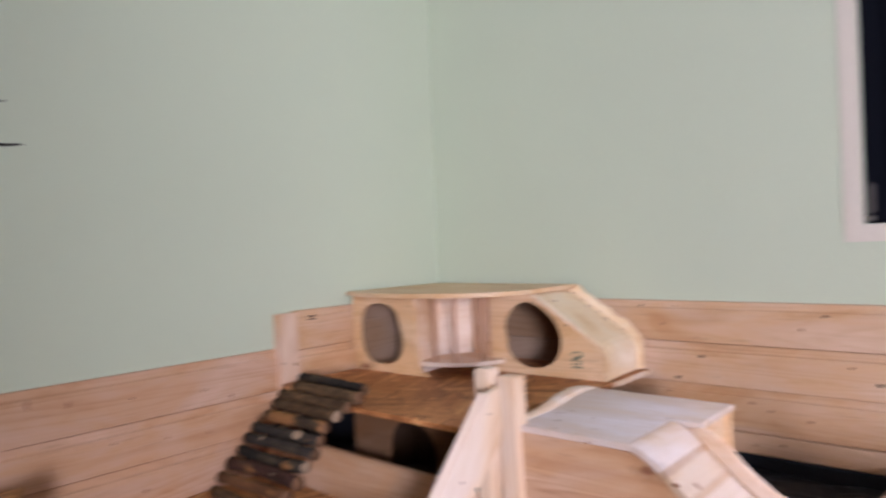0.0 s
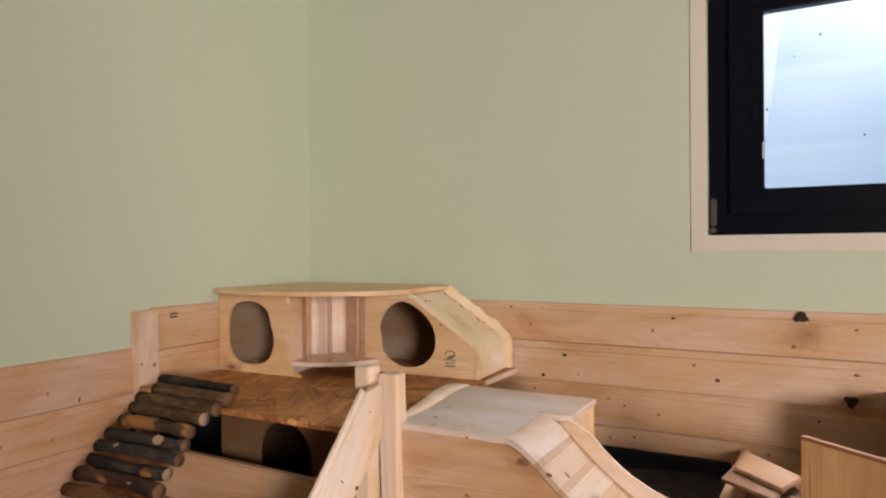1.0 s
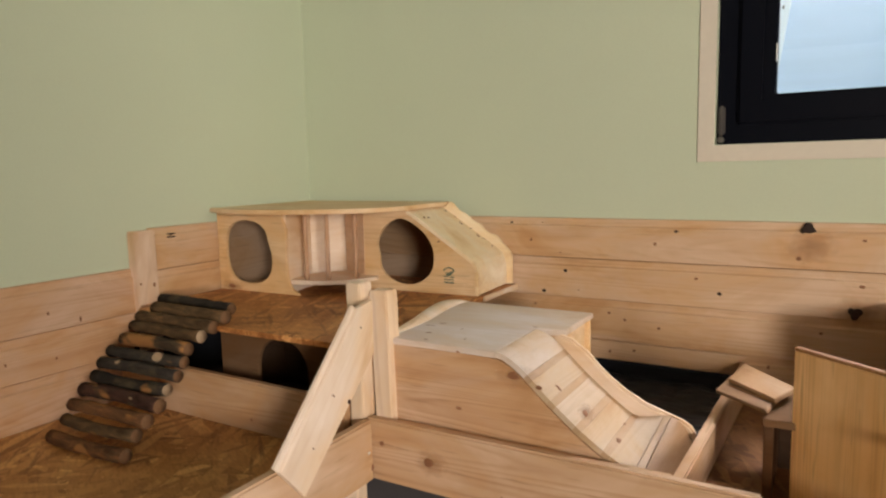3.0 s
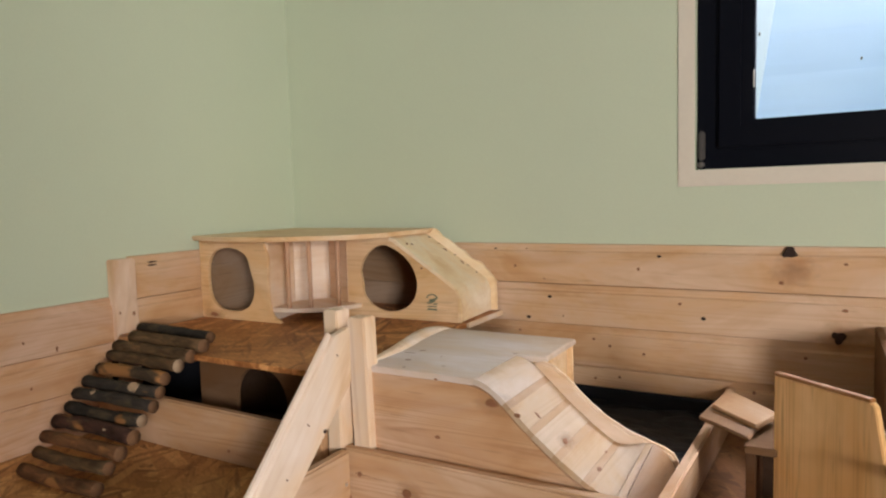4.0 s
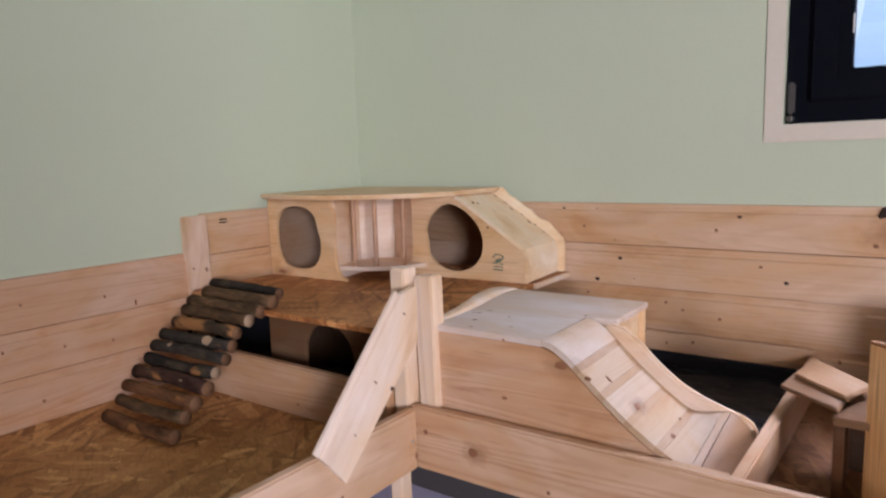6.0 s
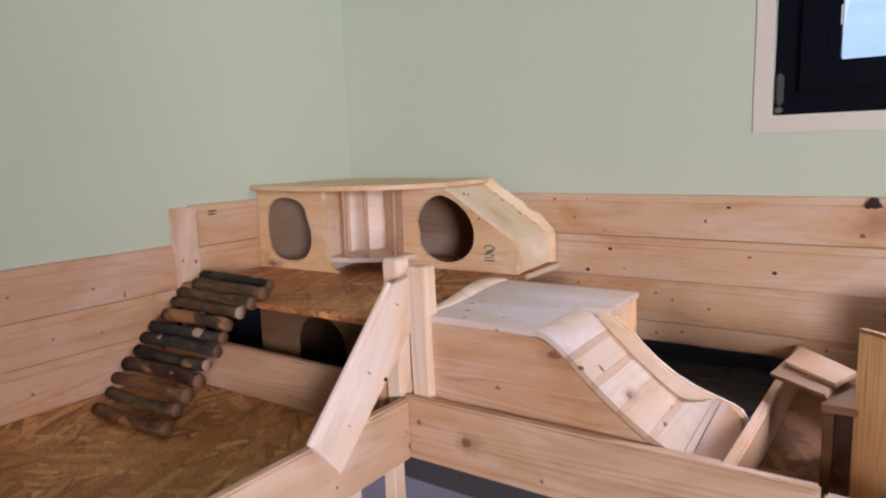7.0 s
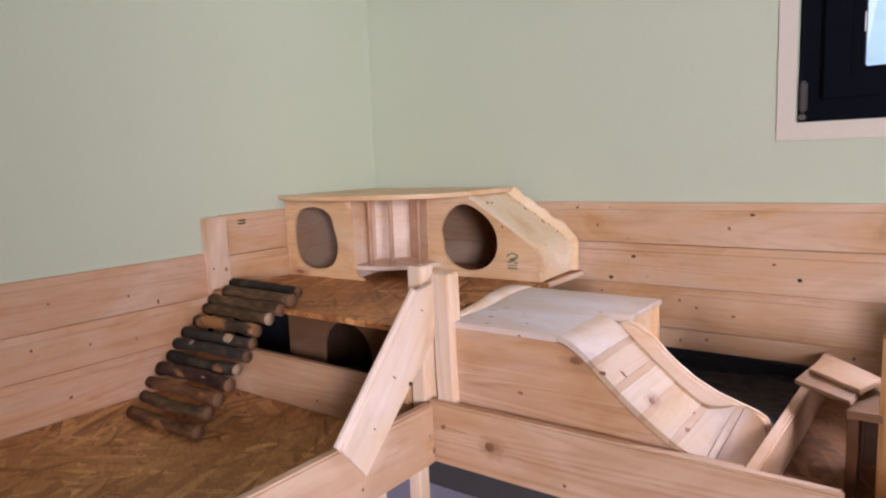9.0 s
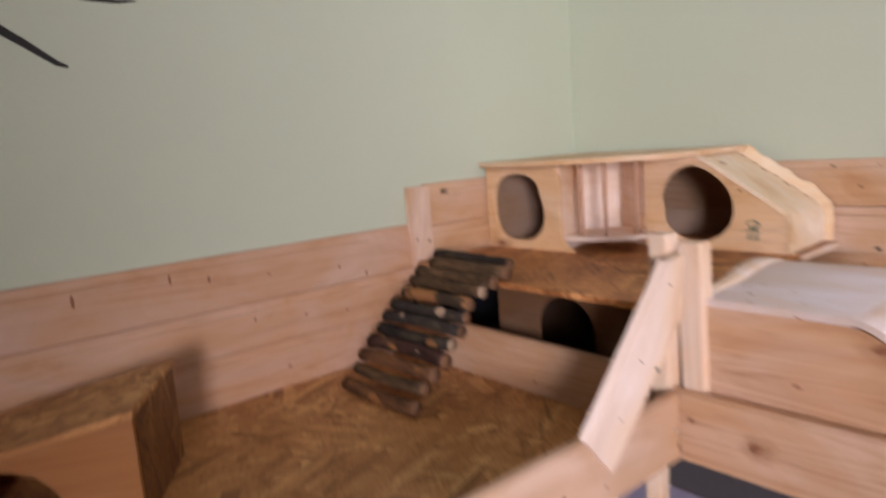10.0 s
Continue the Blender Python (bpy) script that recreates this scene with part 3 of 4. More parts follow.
timber("post", pen, (0.806, -0.788, 0.0), (0.806, -0.788, 0.785), (0, 1, 0), 0.034, 0.032, PINE_POST, 0.003)
timber("post", pen, (0.822, -0.776, 0.801), (0.822, -0.776, 1.171), (0, 1, 0), 0.044, 0.036, PINE_POST, 0.003)
timber("post", pen, (0.738, -0.86, 0.0), (0.738, -0.86, 0.785), (0, 1, 0), 0.04, 0.04, PINE_POST, 0.003)
for x, y in ((2.87, -0.75), (0.82, -2.55), (0.06, -2.55), (0.06, -0.06), (2.87, -0.06)):
    timber("post", pen, (x, y, 0.0), (x, y, 0.785), (0, 1, 0), 0.044, 0.044, PINE_POST, 0.003)

# slanting brace of an offcut board on the outer side
BRACE = [(-1.090, 0.905), (-1.021, 0.825), (-0.803, 1.034), (-0.803, 1.143), (-0.863, 1.143)]
bx_dir = Vector((0.227, 0.238)).normalized()


def brace_mesh():
    """Main face in the yz plane, with a thinner tongue along its upper edge."""
    side = Vector((bx_dir.y, -bx_dir.x))
    def off(p, d):
        return (p[0] + side.x * d, p[1] + side.y * d)
    main = prism([off(BRACE[0], 0.013), BRACE[1], BRACE[2], BRACE[3], off(BRACE[4], 0.013)], 0.0, 0.013, 0.0012)
    tongue = prism([BRACE[0], off(BRACE[0], 0.0128), off(BRACE[4], 0.0128), BRACE[4]], 0.002, 0.009, 0.001)
    ridge = prism([off(BRACE[0], 0.016), off(BRACE[0], 0.019), off(BRACE[4], 0.019), off(BRACE[4], 0.016)], 0.0128, 0.0142)
    for extra in (tongue, ridge):
        me = bpy.data.meshes.new("extra")
        extra.to_mesh(me)
        extra.free()
        main.from_mesh(me)
        bpy.data.meshes.remove(me)
    # own x along the plank
    turn = Matrix.Rotation(-math.atan2(bx_dir.y, bx_dir.x), 4, "Z")
    bmesh.ops.transform(main, matrix=turn, verts=main.verts)
    return main, turn


bm, turn = brace_mesh()
brace_m = axes((0.8642, 0, 0), (0, 1, 0), (0, 0, 1)) @ turn.inverted()
brace = part("brace", bm, PINE_WHITE, pen, "slanting pale tongue-and-groove offcut", brace_m)
bm = bmesh.new()
bmesh.ops.create_cone(bm, cap_ends=True, segments=14, radius1=0.0042, radius2=0.0042, depth=0.001)
part("hole", bm, KNOT_DARK, brace, "small dark drilled hole", Matrix.Translation((0.8776, -0.890, 0.959)) @ pose(0, 0, 0, 0, 90, 0))

for y, z, ry, rz in ((-0.935, 0.985, 0.0012, 0.006), (-0.995, 0.905, 0.0015, 0.0025), (-0.845, 1.095, 0.0012, 0.004)):
    knot(brace, (0.8773, y, z), (1, 0, 0), ry, rz, False, 0.8)
# knots that stand out on the boards
for x, z, rx, rz, dk in ((1.253, 1.184, 0.004, 0.0045, 0), (1.308, 1.220, 0.006, 0.0035, 1), (0.889, 1.184, 0.004, 0.004, 0), (1.60, 1.161, 0.006, 0.005, 0),
                         (1.617, 1.2365, 0.016, 0.014, 1), (0.826, 1.235, 0.005, 0.003, 1), (0.927, 1.236, 0.003, 0.002, 0), (0.981, 1.148, 0.003, 0.002, 0), (1.735, 1.21, 0.005, 0.003, 0)):
    knot(right_boards[0], (x, -0.020, z), (0, -1, 0), rx, rz, dk)
for x, z, rx, rz, dk in ((0.997, 1.096, 0.006, 0.0045, 1), (1.361, 1.095, 0.005, 0.0035, 0), (1.420, 1.059, 0.006, 0.0045, 1), (1.724, 1.0345, 0.016, 0.0145, 1),
                         (1.735, 1.10, 0.007, 0.004, 0), (0.930, 1.032, 0.007, 0.0050, 1), (1.038, 1.041, 0.003, 0.002, 0)):
    knot(right_boards[1], (x, -0.020, z), (0, -1, 0), rx, rz, dk)
for x, z in ((0.902, 0.990), (1.128, 0.981), (1.173, 0.965), (1.267, 0.950), (1.655, 0.978)):
    knot(right_boards[2], (x, -0.020, z), (0, -1, 0), 0.0045, 0.0035)
knot(right_boards[3], (1.541, -0.013, 0.875), (0, -1, 0), 0.004, 0.005)
for x, z in ((1.202, 0.880), (1.133, 0.870)):
    knot(low_board, (x, -0.0255, z), (0, -1, 0), 0.004, 0.004)
for y, z, ry, rz in ((-1.589, 1.105, 0.0035, 0.014), (-1.316, 1.100, 0.0035, 0.008), (-1.40, 1.115, 0.003, 0.012), (-0.902, 1.040, 0.003, 0.007), (-0.981, 1.070, 0.003, 0.004), (-1.173, 1.086, 0.003, 0.003)):
    knot(top_left, (0.020, y, z), (1, 0, 0), ry, rz)
for y, z in ((-0.971, 0.955), (-1.088, 0.968), (-1.22, 0.985)):
    knot(mid_left, (0.020, y, z), (1, 0, 0), 0.003, 0.004)
knot(low_left, (0.020, -1.146, 0.850), (1, 0, 0), 0.004, 0.004)
for dz in (-0.005, 0.004):
    knot(corner_boards[0], (0.023, -0.619, 1.229 + dz), (1, 0, 0), 0.017, 0.0026, True)
knot(batten, (0.0392, -0.697, 1.098), (1, 0, 0), 0.004, 0.006)
knot(batten, (0.0392, -0.738, 1.105), (1, 0, 0), 0.003, 0.004)
for x, z, r in ((0.883, 0.840, 0.0055), (0.997, 0.822, 0.0105), (1.157, 0.786, 0.004), (1.42, 0.80, 0.006)):
    knot(rail_right, (x, FRONT_Y - 0.0002, z), (0, -1, 0), r, r * 0.9)
# a hairline crack through the first knot, and a resin patch at the rails' corner
part("crack", prism([(0.864, 0.8398), (0.883, 0.8388), (0.905, 0.8394), (0.952, 0.8382), (0.905, 0.8402), (0.883, 0.8408)], 0, 0.0005), KNOT, rail_right, "", axes((0, FRONT_Y - 0.0002, 0), (1, 0, 0), (0, 0, 1)))
knot(rail_right, (0.8475, FRONT_Y - 0.0002, 0.884), (0, -1, 0), 0.005, 0.004)
knot(rail_left, (FRONT_X + 0.0002, -0.805, 0.787), (1, 0, 0), 0.004, 0.008)
knot(rail_left, (FRONT_X + 0.0002, -1.12, 0.815), (1, 0, 0), 0.004, 0.005)
knot(rail_left, (FRONT_X + 0.0002, -1.02, 0.795), (1, 0, 0), 0.003, 0.003)
knot(rail_inner, (0.52, -0.8112, 0.83), (0, -1, 0), 0.004, 0.004)
for at, nrm in (((0.8635, -0.815, 0.822), (1, 0, 0)),):
    bm = bmesh.new()
    bmesh.ops.create_uvsphere(bm, u_segments=12, v_segments=6, radius=0.0042)
    part("screw", bm, STEEL, rail_left, "shiny screw head", Matrix.Translation(at) @ Matrix.Diagonal((0.4, 1, 1, 1)))

# lower storey
part("lower_floor", prism([(0.02, -2.6), (0.85, -2.6), (0.85, -0.79), (2.9, -0.79), (2.9, -0.02), (0.02, -0.02)], 0.18, 0.20), LINER, pen, "lilac-grey liner on the lower floor")
# back wall coloured dark grey for the shade under the deck
part("lower_backing", box((0.03, -0.022, 0.20), (2.9, -0.006, 0.785)), UNDER, pen, "backing of the lower storey, dark grey for the deck's shade")
part("lower_backing", box((0.006, -2.6, 0.20), (0.022, -0.022, 0.785)), LINER, pen, "lilac-grey backing of the lower storey")
timber("rail", pen, (0.865, FRONT_Y + 0.011, 0.15), (2.9, FRONT_Y + 0.011, 0.15), (0, 0, 1), 0.10, 0.022, PINE)
timber("rail", pen, (FRONT_X - 0.011, -0.80, 0.15), (FRONT_X - 0.011, -2.6, 0.15), (0, 0, 1), 0.10, 0.022, PINE)
nest = thing("low_shelter", pose(0.5, -0.62, 0.20), "low wooden shelter on the lower floor", "shelter")
part("top", box((0.36, -0.75, 0.255), (0.62, -0.46, 0.268), 0.002), PINE, nest)
part("side", box((0.37, -0.74, 0.20), (0.384, -0.47, 0.2545), 0.002), PINE, nest)
part("side", box((0.596, -0.74, 0.20), (0.61, -0.47, 0.2545), 0.002), PINE, nest)

# ---------------------------------------------------------------- corner house on the platform
house = thing("corner_house", pose(0.4, -0.25, PLAT), "pine corner hideout with two holes and a railed balcony", "pet house")
T = 0.012
HZ = 1.285
# left pod
LEFT_HOLE = []
for i in range(36):
    a = 2 * math.pi * i / 36
    c, d = math.cos(a), math.sin(a)
    up = 0.095 * math.copysign(abs(d) ** 0.74, d) * (1 - 0.16 * max(0.0, c) * max(0.0, d) ** 0.5)
    LEFT_HOLE.append((0.127 + 0.094 * math.copysign(abs(c) ** 0.74, c) - (0.012 * math.exp(-((up - 0.035) / 0.03) ** 2) if c > 0.2 else 0.0), 0.120 + up))
h = HZ - PLAT
front_l = panel_standing("front_panel", house, (0.034, -0.462, PLAT), (0.292, -0.456, PLAT),
                         [(0, 0), (0.318, 0), (0.312, 0.006), (0.292, 0.016), (0.281, 0.032), (0.276, 0.06), (0.274, 0.12), (0.278, 0.165), (0.276, 0.195), (0.264, 0.222), (0.262, h), (0, h)],
                         [LEFT_HOLE], T, PINE_HOUSE)
knot(front_l, (0.085, -0.4618, PLAT + 0.012), (0, -1, 0), 0.016, 0.006)
P, Q = (0.272, -0.305), (0.335, -0.213)
RL, RR = (0.455, -0.275), (0.830, -0.256)
SHIFT = 0.050
def wall_panel(name, a, b, z0, z1, mat, t=T):
    m, length = upright((*a, z0), (*b, z0))
    part(name, box((0, 0, -t), (length, z1 - z0, 0), 0.001), mat, house, "", m)


# left side panel in paler pine, in place of light falling on it
wall_panel("side_panel", (0.306, -0.446), P, PLAT, HZ, PINE_WHITE)
wall_panel("niche_panel", P, Q, PLAT, HZ, PINE_WHITE)
wall_panel("side_panel", Q, RL, PLAT, HZ, PINE_PALE)
# back panels carry the shade inside the house in their colour
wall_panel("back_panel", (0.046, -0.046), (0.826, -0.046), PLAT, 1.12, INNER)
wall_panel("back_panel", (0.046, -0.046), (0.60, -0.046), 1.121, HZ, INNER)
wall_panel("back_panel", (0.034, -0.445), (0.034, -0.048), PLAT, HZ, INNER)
# right pod
L2 = math.hypot(RR[0] - RL[0], RR[1] - RL[1])
SIDE = [(L2 + 0.002, 0.004), (L2 + 0.002, 0.064), (L2 - 0.001, 0.080), (L2 - 0.008, 0.094), (L2 - 0.020, 0.106), (SHIFT + 0.118, 0.232), (SHIFT + 0.104, h - 0.001)]
prof = [(0, 0), (L2, 0), (L2, 0.062), (L2 - 0.004, 0.078), (L2 - 0.011, 0.091), (L2 - 0.022, 0.102), (SHIFT + 0.112, 0.228), (SHIFT + 0.100, h), (0, h)]
EGG = [(SHIFT + 0.090 + 0.097 * math.cos(a) * (1 - 0.10 * math.sin(a)) - 0.010 * math.exp(-((a - 3.3) / 0.25) ** 2) * -1.0 - 0.006 * math.sin(a),
        0.117 + 0.097 * math.sin(a) * (1 - 0.08 * max(0, math.cos(a)) * max(0, math.sin(a)) * 2)) for a in [2 * math.pi * i / 32 for i in range(32)]]
front_r = panel_standing("front_panel", house, (*RL, PLAT), (*RR, PLAT), prof, [EGG], T, PINE_HOUSE)
sm, _ = upright((*RL, PLAT), (*RR, PLAT))


def bent_sheet(points, depth, t):
    """A sheet that follows a line of points, drawn back by depth."""
    bm = bmesh.new()
    rings = []
    for i, p in enumerate(points):
        a, b = Vector(points[max(0, i - 1)]), Vector(points[min(len(points) - 1, i + 1)])
        n = Vector(((b - a).y, -(b - a).x)).normalized()
        q = Vector(p) - n * t
        rings.append([bm.verts.new((p[0], p[1], 0.004)), bm.verts.new((p[0], p[1], -depth)), bm.verts.new((q.x, q.y, -depth)), bm.verts.new((q.x, q.y, 0.004))])
    for a, b in zip(rings, rings[1:]):
        for k in range(4):
            j = (k + 1) % 4
            bm.faces.new((a[k], a[j], b[j], b[k]))
    bm.faces.new(rings[0]), bm.faces.new(rings[-1][::-1])
    return bm


slope = part("sloping_panel", bent_sheet(SIDE, 0.205, 0.010), PINE_BUTTER, house, "cream sloping side panel with small knots", sm)
rim = []
for i in range(25):
    u = i / 24
    p = Vector(SIDE[5]).lerp(Vector(SIDE[4]), u)
    rim.append((p.x + 0.016 + 0.003 * math.sin(u * 17), p.y + 0.018 + 0.0035 * math.sin(u * 23 + 1.0)))
part("back_rim", prism([(SHIFT + 0.10, 0.002), (L2 + 0.018, 0.002), (L2 + 0.018, 0.085), (L2 + 0.013, 0.100), *rim[::-1], (SHIFT + 0.122, h - 0.001), (SHIFT + 0.10, h - 0.001)], -0.221, -0.207, 0.003), PINE_BUTTER, house, "cream back panel with a wavy sloping edge", sm)
slope_up = sm.to_3x3() @ Vector((0.126, L2 - SHIFT - 0.138, 0)).normalized()
for u, v, r in ((0.06, 0.19, 0.004), (0.22, 0.199, 0.003), (0.36, 0.185, 0.005), (0.50, 0.201, 0.004), (0.66, 0.188, 0.006), (0.74, 0.198, 0.003), (0.90, 0.192, 0.004), (0.15, 0.05, 0.004)):
    a, b = Vector(SIDE[5]), Vector(SIDE[4])
    p = a.lerp(b, u)
    knot(slope, sm @ Vector((p.x, p.y, -v)), slope_up, r * 0.6, r * 1.6, False, u * 9)
for u, v in ((0.19, 0.228), (0.235, 0.160)):
    knot(front_r, sm @ Vector((u + SHIFT - 0.03, v - 0.01, 0.0001)), sm.to_3x3() @ Vector((0, 0, 1)), 0.004, 0.003)
# printed mark: a plain ring with bars
SX = SHIFT + 0.236
arch_out = [(0.018 * math.cos(math.pi * i / 12), 0.012 * math.sin(math.pi * i / 12)) for i in range(13)]
arch_in = [(0.80 * x, 0.72 * y) for x, y in arch_out]
part("stamp", prism(arch_out + arch_in[::-1], 0, 0.0006), STAMP, front_r, "", sm @ pose(SX, 0.066, 0.0002))
part("stamp", prism(blob(0, 0, 0.012, 0.005, wob=0.22), 0, 0.0006), STAMP, front_r, "", sm @ pose(SX + 0.002, 0.060, 0.0002, 0, 0, 12))
for k, (dx, w, t) in enumerate(((-0.009, 0.007, 0.0018), (0.010, 0.006, 0.0018), (0.0, 0.015, 0.0014), (0.0, 0.015, 0.0022))):
    part("stamp", prism([(-w, -t), (w, -t), (w, t), (-w, t)], 0, 0.0006), STAMP, front_r, "", sm @ pose(SX + dx, (0.052, 0.050, 0.0425, 0.034)[k], 0.0002))
# balcony floor and spindles
def curve_points(a, c, b, n=14):
    return [((1 - u) ** 2 * a[0] + 2 * u * (1 - u) * c[0] + u * u * b[0], (1 - u) ** 2 * a[1] + 2 * u * (1 - u) * c[1] + u * u * b[1]) for u in [i / (n - 1) for i in range(n)]]


front_curve = curve_points((0.294, -0.442), (0.47, -0.44), (0.507, -0.286))
part("balcony_floor", prism([*front_curve, (0.50, -0.262), (0.342, -0.222), (0.284, -0.305)], 1.076, 1.088, 0.0015), PINE_WHITE, house, "curved balcony floor")
for i in (3, 6, 10):
    x, y = front_curve[i]
    x, y = x - 0.012, y + 0.012
    part("spindle", rod(0.0066, HZ - 1.088, None, 12), [PINE_ROSE, CUT], house, "", axes((x, y, 1.088), (0, 0, 1), (0, 1, 0)), True)
roof_edge = curve_points((0.019, -0.476), (0.31, -0.60), (0.55, -0.42), 16) + curve_points((0.55, -0.42), (0.60, -0.37), (0.618, -0.285), 8)[1:]
part("roof", prism([*roof_edge, (0.618, -0.032), (0.024, -0.032)], HZ, HZ + 0.013, 0.003), PINE_CREAM, house, "flat roof with a curved front edge")

# ---------------------------------------------------------------- ramp house on the deck
ramp_house = thing("ramp_house", pose(1.05, -0.56, DECK), "pine hideout with a wavy ramp of treads, on the deck", "pet house")
RY1 = -0.560
SY0, SY1, SX0, SX1, SZ = -0.757, -0.378, 0.846, 1.190, 1.055
WAVE = [(1.08, 1.054), (1.105, 1.053), (1.132, 1.050), (1.16, 1.041), (1.182, 1.026), (1.208, 1.001), (1.24, 0.972), (1.271, 0.946), (1.311, 0.915), (1.359, 0.885),
        (1.401, 0.864), (1.430, 0.838), (1.446, 0.806)]
fm = axes((0, SY0, 0), (1, 0, 0), (0, 0, 1))
front = part("front_panel", prism([(SX0 + 0.02, DECK), (1.440, DECK), *[(x - 0.006 * (x > 1.15), z - 0.0105) for x, z in WAVE[::-1]], (SX0 + 0.02, SZ - 0.0135)], -0.014, 0.0, 0.001), PINE_FRONT, ramp_house, "broad front panel with a wavy edge", fm)
for x, z, r in ((1.163, 1.013, 0.013), (1.214, 0.998, 0.007), (1.046, 1.045, 0.004), (1.045, 0.93, 0.006)):
    knot(front, (x, SY0, z), (0, -1, 0), r, r * 0.62)
part("back_panel", box((SX0 + 0.02, SY1, DECK), (SX1 - 0.004, SY1 + 0.013, SZ - 0.0135), 0.001), PINE_HOUSE, ramp_house)
part("end_panel", box((SX0 + 0.02, SY0 + 0.015, DECK), (SX0 + 0.033, SY1 - 0.001, SZ - 0.0135), 0.001), PINE_HOUSE, ramp_house)
part("end_panel", box((SX1 - 0.028, SY0 + 0.015, DECK), (SX1 - 0.014, RY1 - 0.002, 1.005), 0.001), PINE_HOUSE, ramp_house)
part("end_panel", box((SX1 - 0.028, RY1 + 0.018, DECK), (SX1 - 0.014, SY1 - 0.001, SZ - 0.0135), 0.001), PINE_HOUSE, ramp_house)
left_wave = curve_points((SX0 + 0.018, SY0 - 0.001), (0.860, -0.66), (0.838, -0.56), 6) + curve_points((0.838, -0.56), (0.79, -0.37), (0.850, SY1 + 0.02), 10)[1:]
part("top", prism([(1.128, SY0 - 0.001), (1.128, RY1 + 0.001), (SX1, RY1 + 0.014), (SX1, SY1 + 0.02), *left_wave[::-1]], SZ - 0.013, SZ, 0.002), PINE_GREY, ramp_house, "scuffed grey-white flat top")
flank = bmesh.new()
rings = []
for i, (x, y) in enumerate(left_wave):
    u = i / (len(left_wave) - 1)
    w, up = 0.006 + 0.030 * math.sin(math.pi * u) ** 0.8, 0.001 + 0.012 * math.sin(math.pi * u)
    rings.append([flank.verts.new(c) for c in ((x - 0.001, y, SZ - 0.012), (x - 0.001, y, SZ + up - 0.003), (x + 0.003, y, SZ + up), (x + w * 0.6, y - 0.1 * w, SZ + up * 0.55), (x + w, y - 0.2 * w, SZ + 0.0002), (x + w, y - 0.2 * w, SZ - 0.012))])
for a, b in zip(rings, rings[1:]):
    for k in range(6):
        j = (k + 1) % 6
        flank.faces.new((a[k], a[j], b[j], b[k]))
flank.faces.new(rings[0]), flank.faces.new(rings[-1][::-1])
part("rolled_edge", flank, PINE_WHITE, ramp_house, "pale rolled edge of the top", None, True)
part("scuff", prism(blob(0, 0, 0.006, 0.0035), 0, 0.0005), KNOT, ramp_house, "", pose(0.935, -0.685, SZ + 0.0001, 0, 0, 20))
for x, y, a, rx in ((0.905, -0.63, 15, 0.012), (0.985, -0.63, 60, 0.003), (0.92, -0.60, 30, 0.007), (1.03, -0.70, 10, 0.003), (1.12, -0.545, 20, 0.005), (0.96, -0.738, 0, 0.004)):
    part("scuff", prism(blob(0, 0, rx, 0.0014), 0, 0.0005), KNOT, ramp_house, "", pose(x, y, SZ + 0.0001, 0, 0, a))
# treads follow the wave
def along(points, s):
    for a, b in zip(points, points[1:]):
        d = math.dist(a, b)
        if s <= d:
            return a[0] + (b[0] - a[0]) * s / d, a[1] + (b[1] - a[1]) * s / d, math.atan2(b[1] - a[1], b[0] - a[0])
        s -= d
    a, b = points[-2], points[-1]
    return b[0], b[1], math.atan2(b[1] - a[1], b[0] - a[0])


slope_line = [(1.1285, SZ), (1.143, SZ - 0.0025)] + [(x, z + 0.003) for x, z in WAVE[3:]]
for _ in range(2):
    # rounded by cutting the corners
    cut = [slope_line[0]]
    for p, q in zip(slope_line, slope_line[1:]):
        cut += [(0.75 * p[0] + 0.25 * q[0], 0.75 * p[1] + 0.25 * q[1]), (0.25 * p[0] + 0.75 * q[0], 0.25 * p[1] + 0.75 * q[1])]
    slope_line = cut + [slope_line[-1]]
total = sum(math.dist(a, b) for a, b in zip(slope_line, slope_line[1:]))
widths = [0.072] + [0.014, 0.046] * 4 + [0.014, 0.070]
widths = [w * total / sum(widths) for w in widths]
done = 0.0
TY0, TY1 = SY0 - 0.001, RY1 + 0.0008


def tread_mesh(s0, s1, drop, inv):
    """A thin tread that follows the ramp's line from s0 to s1; towards the foot its far end rises to the lip of the side."""
    bm = bmesh.new()
    tops, rings = [], []
    for i in range(11):
        x, z, ang = along(slope_line, s0 + (s1 - s0) * i / 10)
        nx, nz = -math.sin(ang), math.cos(ang)
        u = min(1.0, max(0.0, (x - 1.33) / 0.09))
        rise = u * u * (3 - 2 * u)
        row, ring = [], []
        for k in range(7):
            f = k / 6
            y, up = TY0 + (TY1 - TY0) * f, rise * f ** 1.5
            row.append(inv @ Vector((x - nx * drop + 0.010 * up, y, z - nz * drop + 0.050 * up)))
        low = [inv @ Vector((x - nx * 0.011 + 0.010 * rise * far, y, z - nz * 0.011 + 0.050 * rise * far)) for y, far in ((TY1, 1), (TY0, 0))]
        tops.append([bm.verts.new(c) for c in row])
        rings.append([bm.verts.new(c) for c in (row[-1], *low, row[0])])
    for p, q in zip(tops, tops[1:]):
        for k in range(6):
            bm.faces.new((p[k], p[k + 1], q[k + 1], q[k])).smooth = True
    for p, q in zip(rings, rings[1:]):
        for k in range(3):
            bm.faces.new((p[k], p[k + 1], q[k + 1], q[k]))
    bm.faces.new(rings[0]), bm.faces.new(rings[-1][::-1])
    return bm


ramp_treads = []
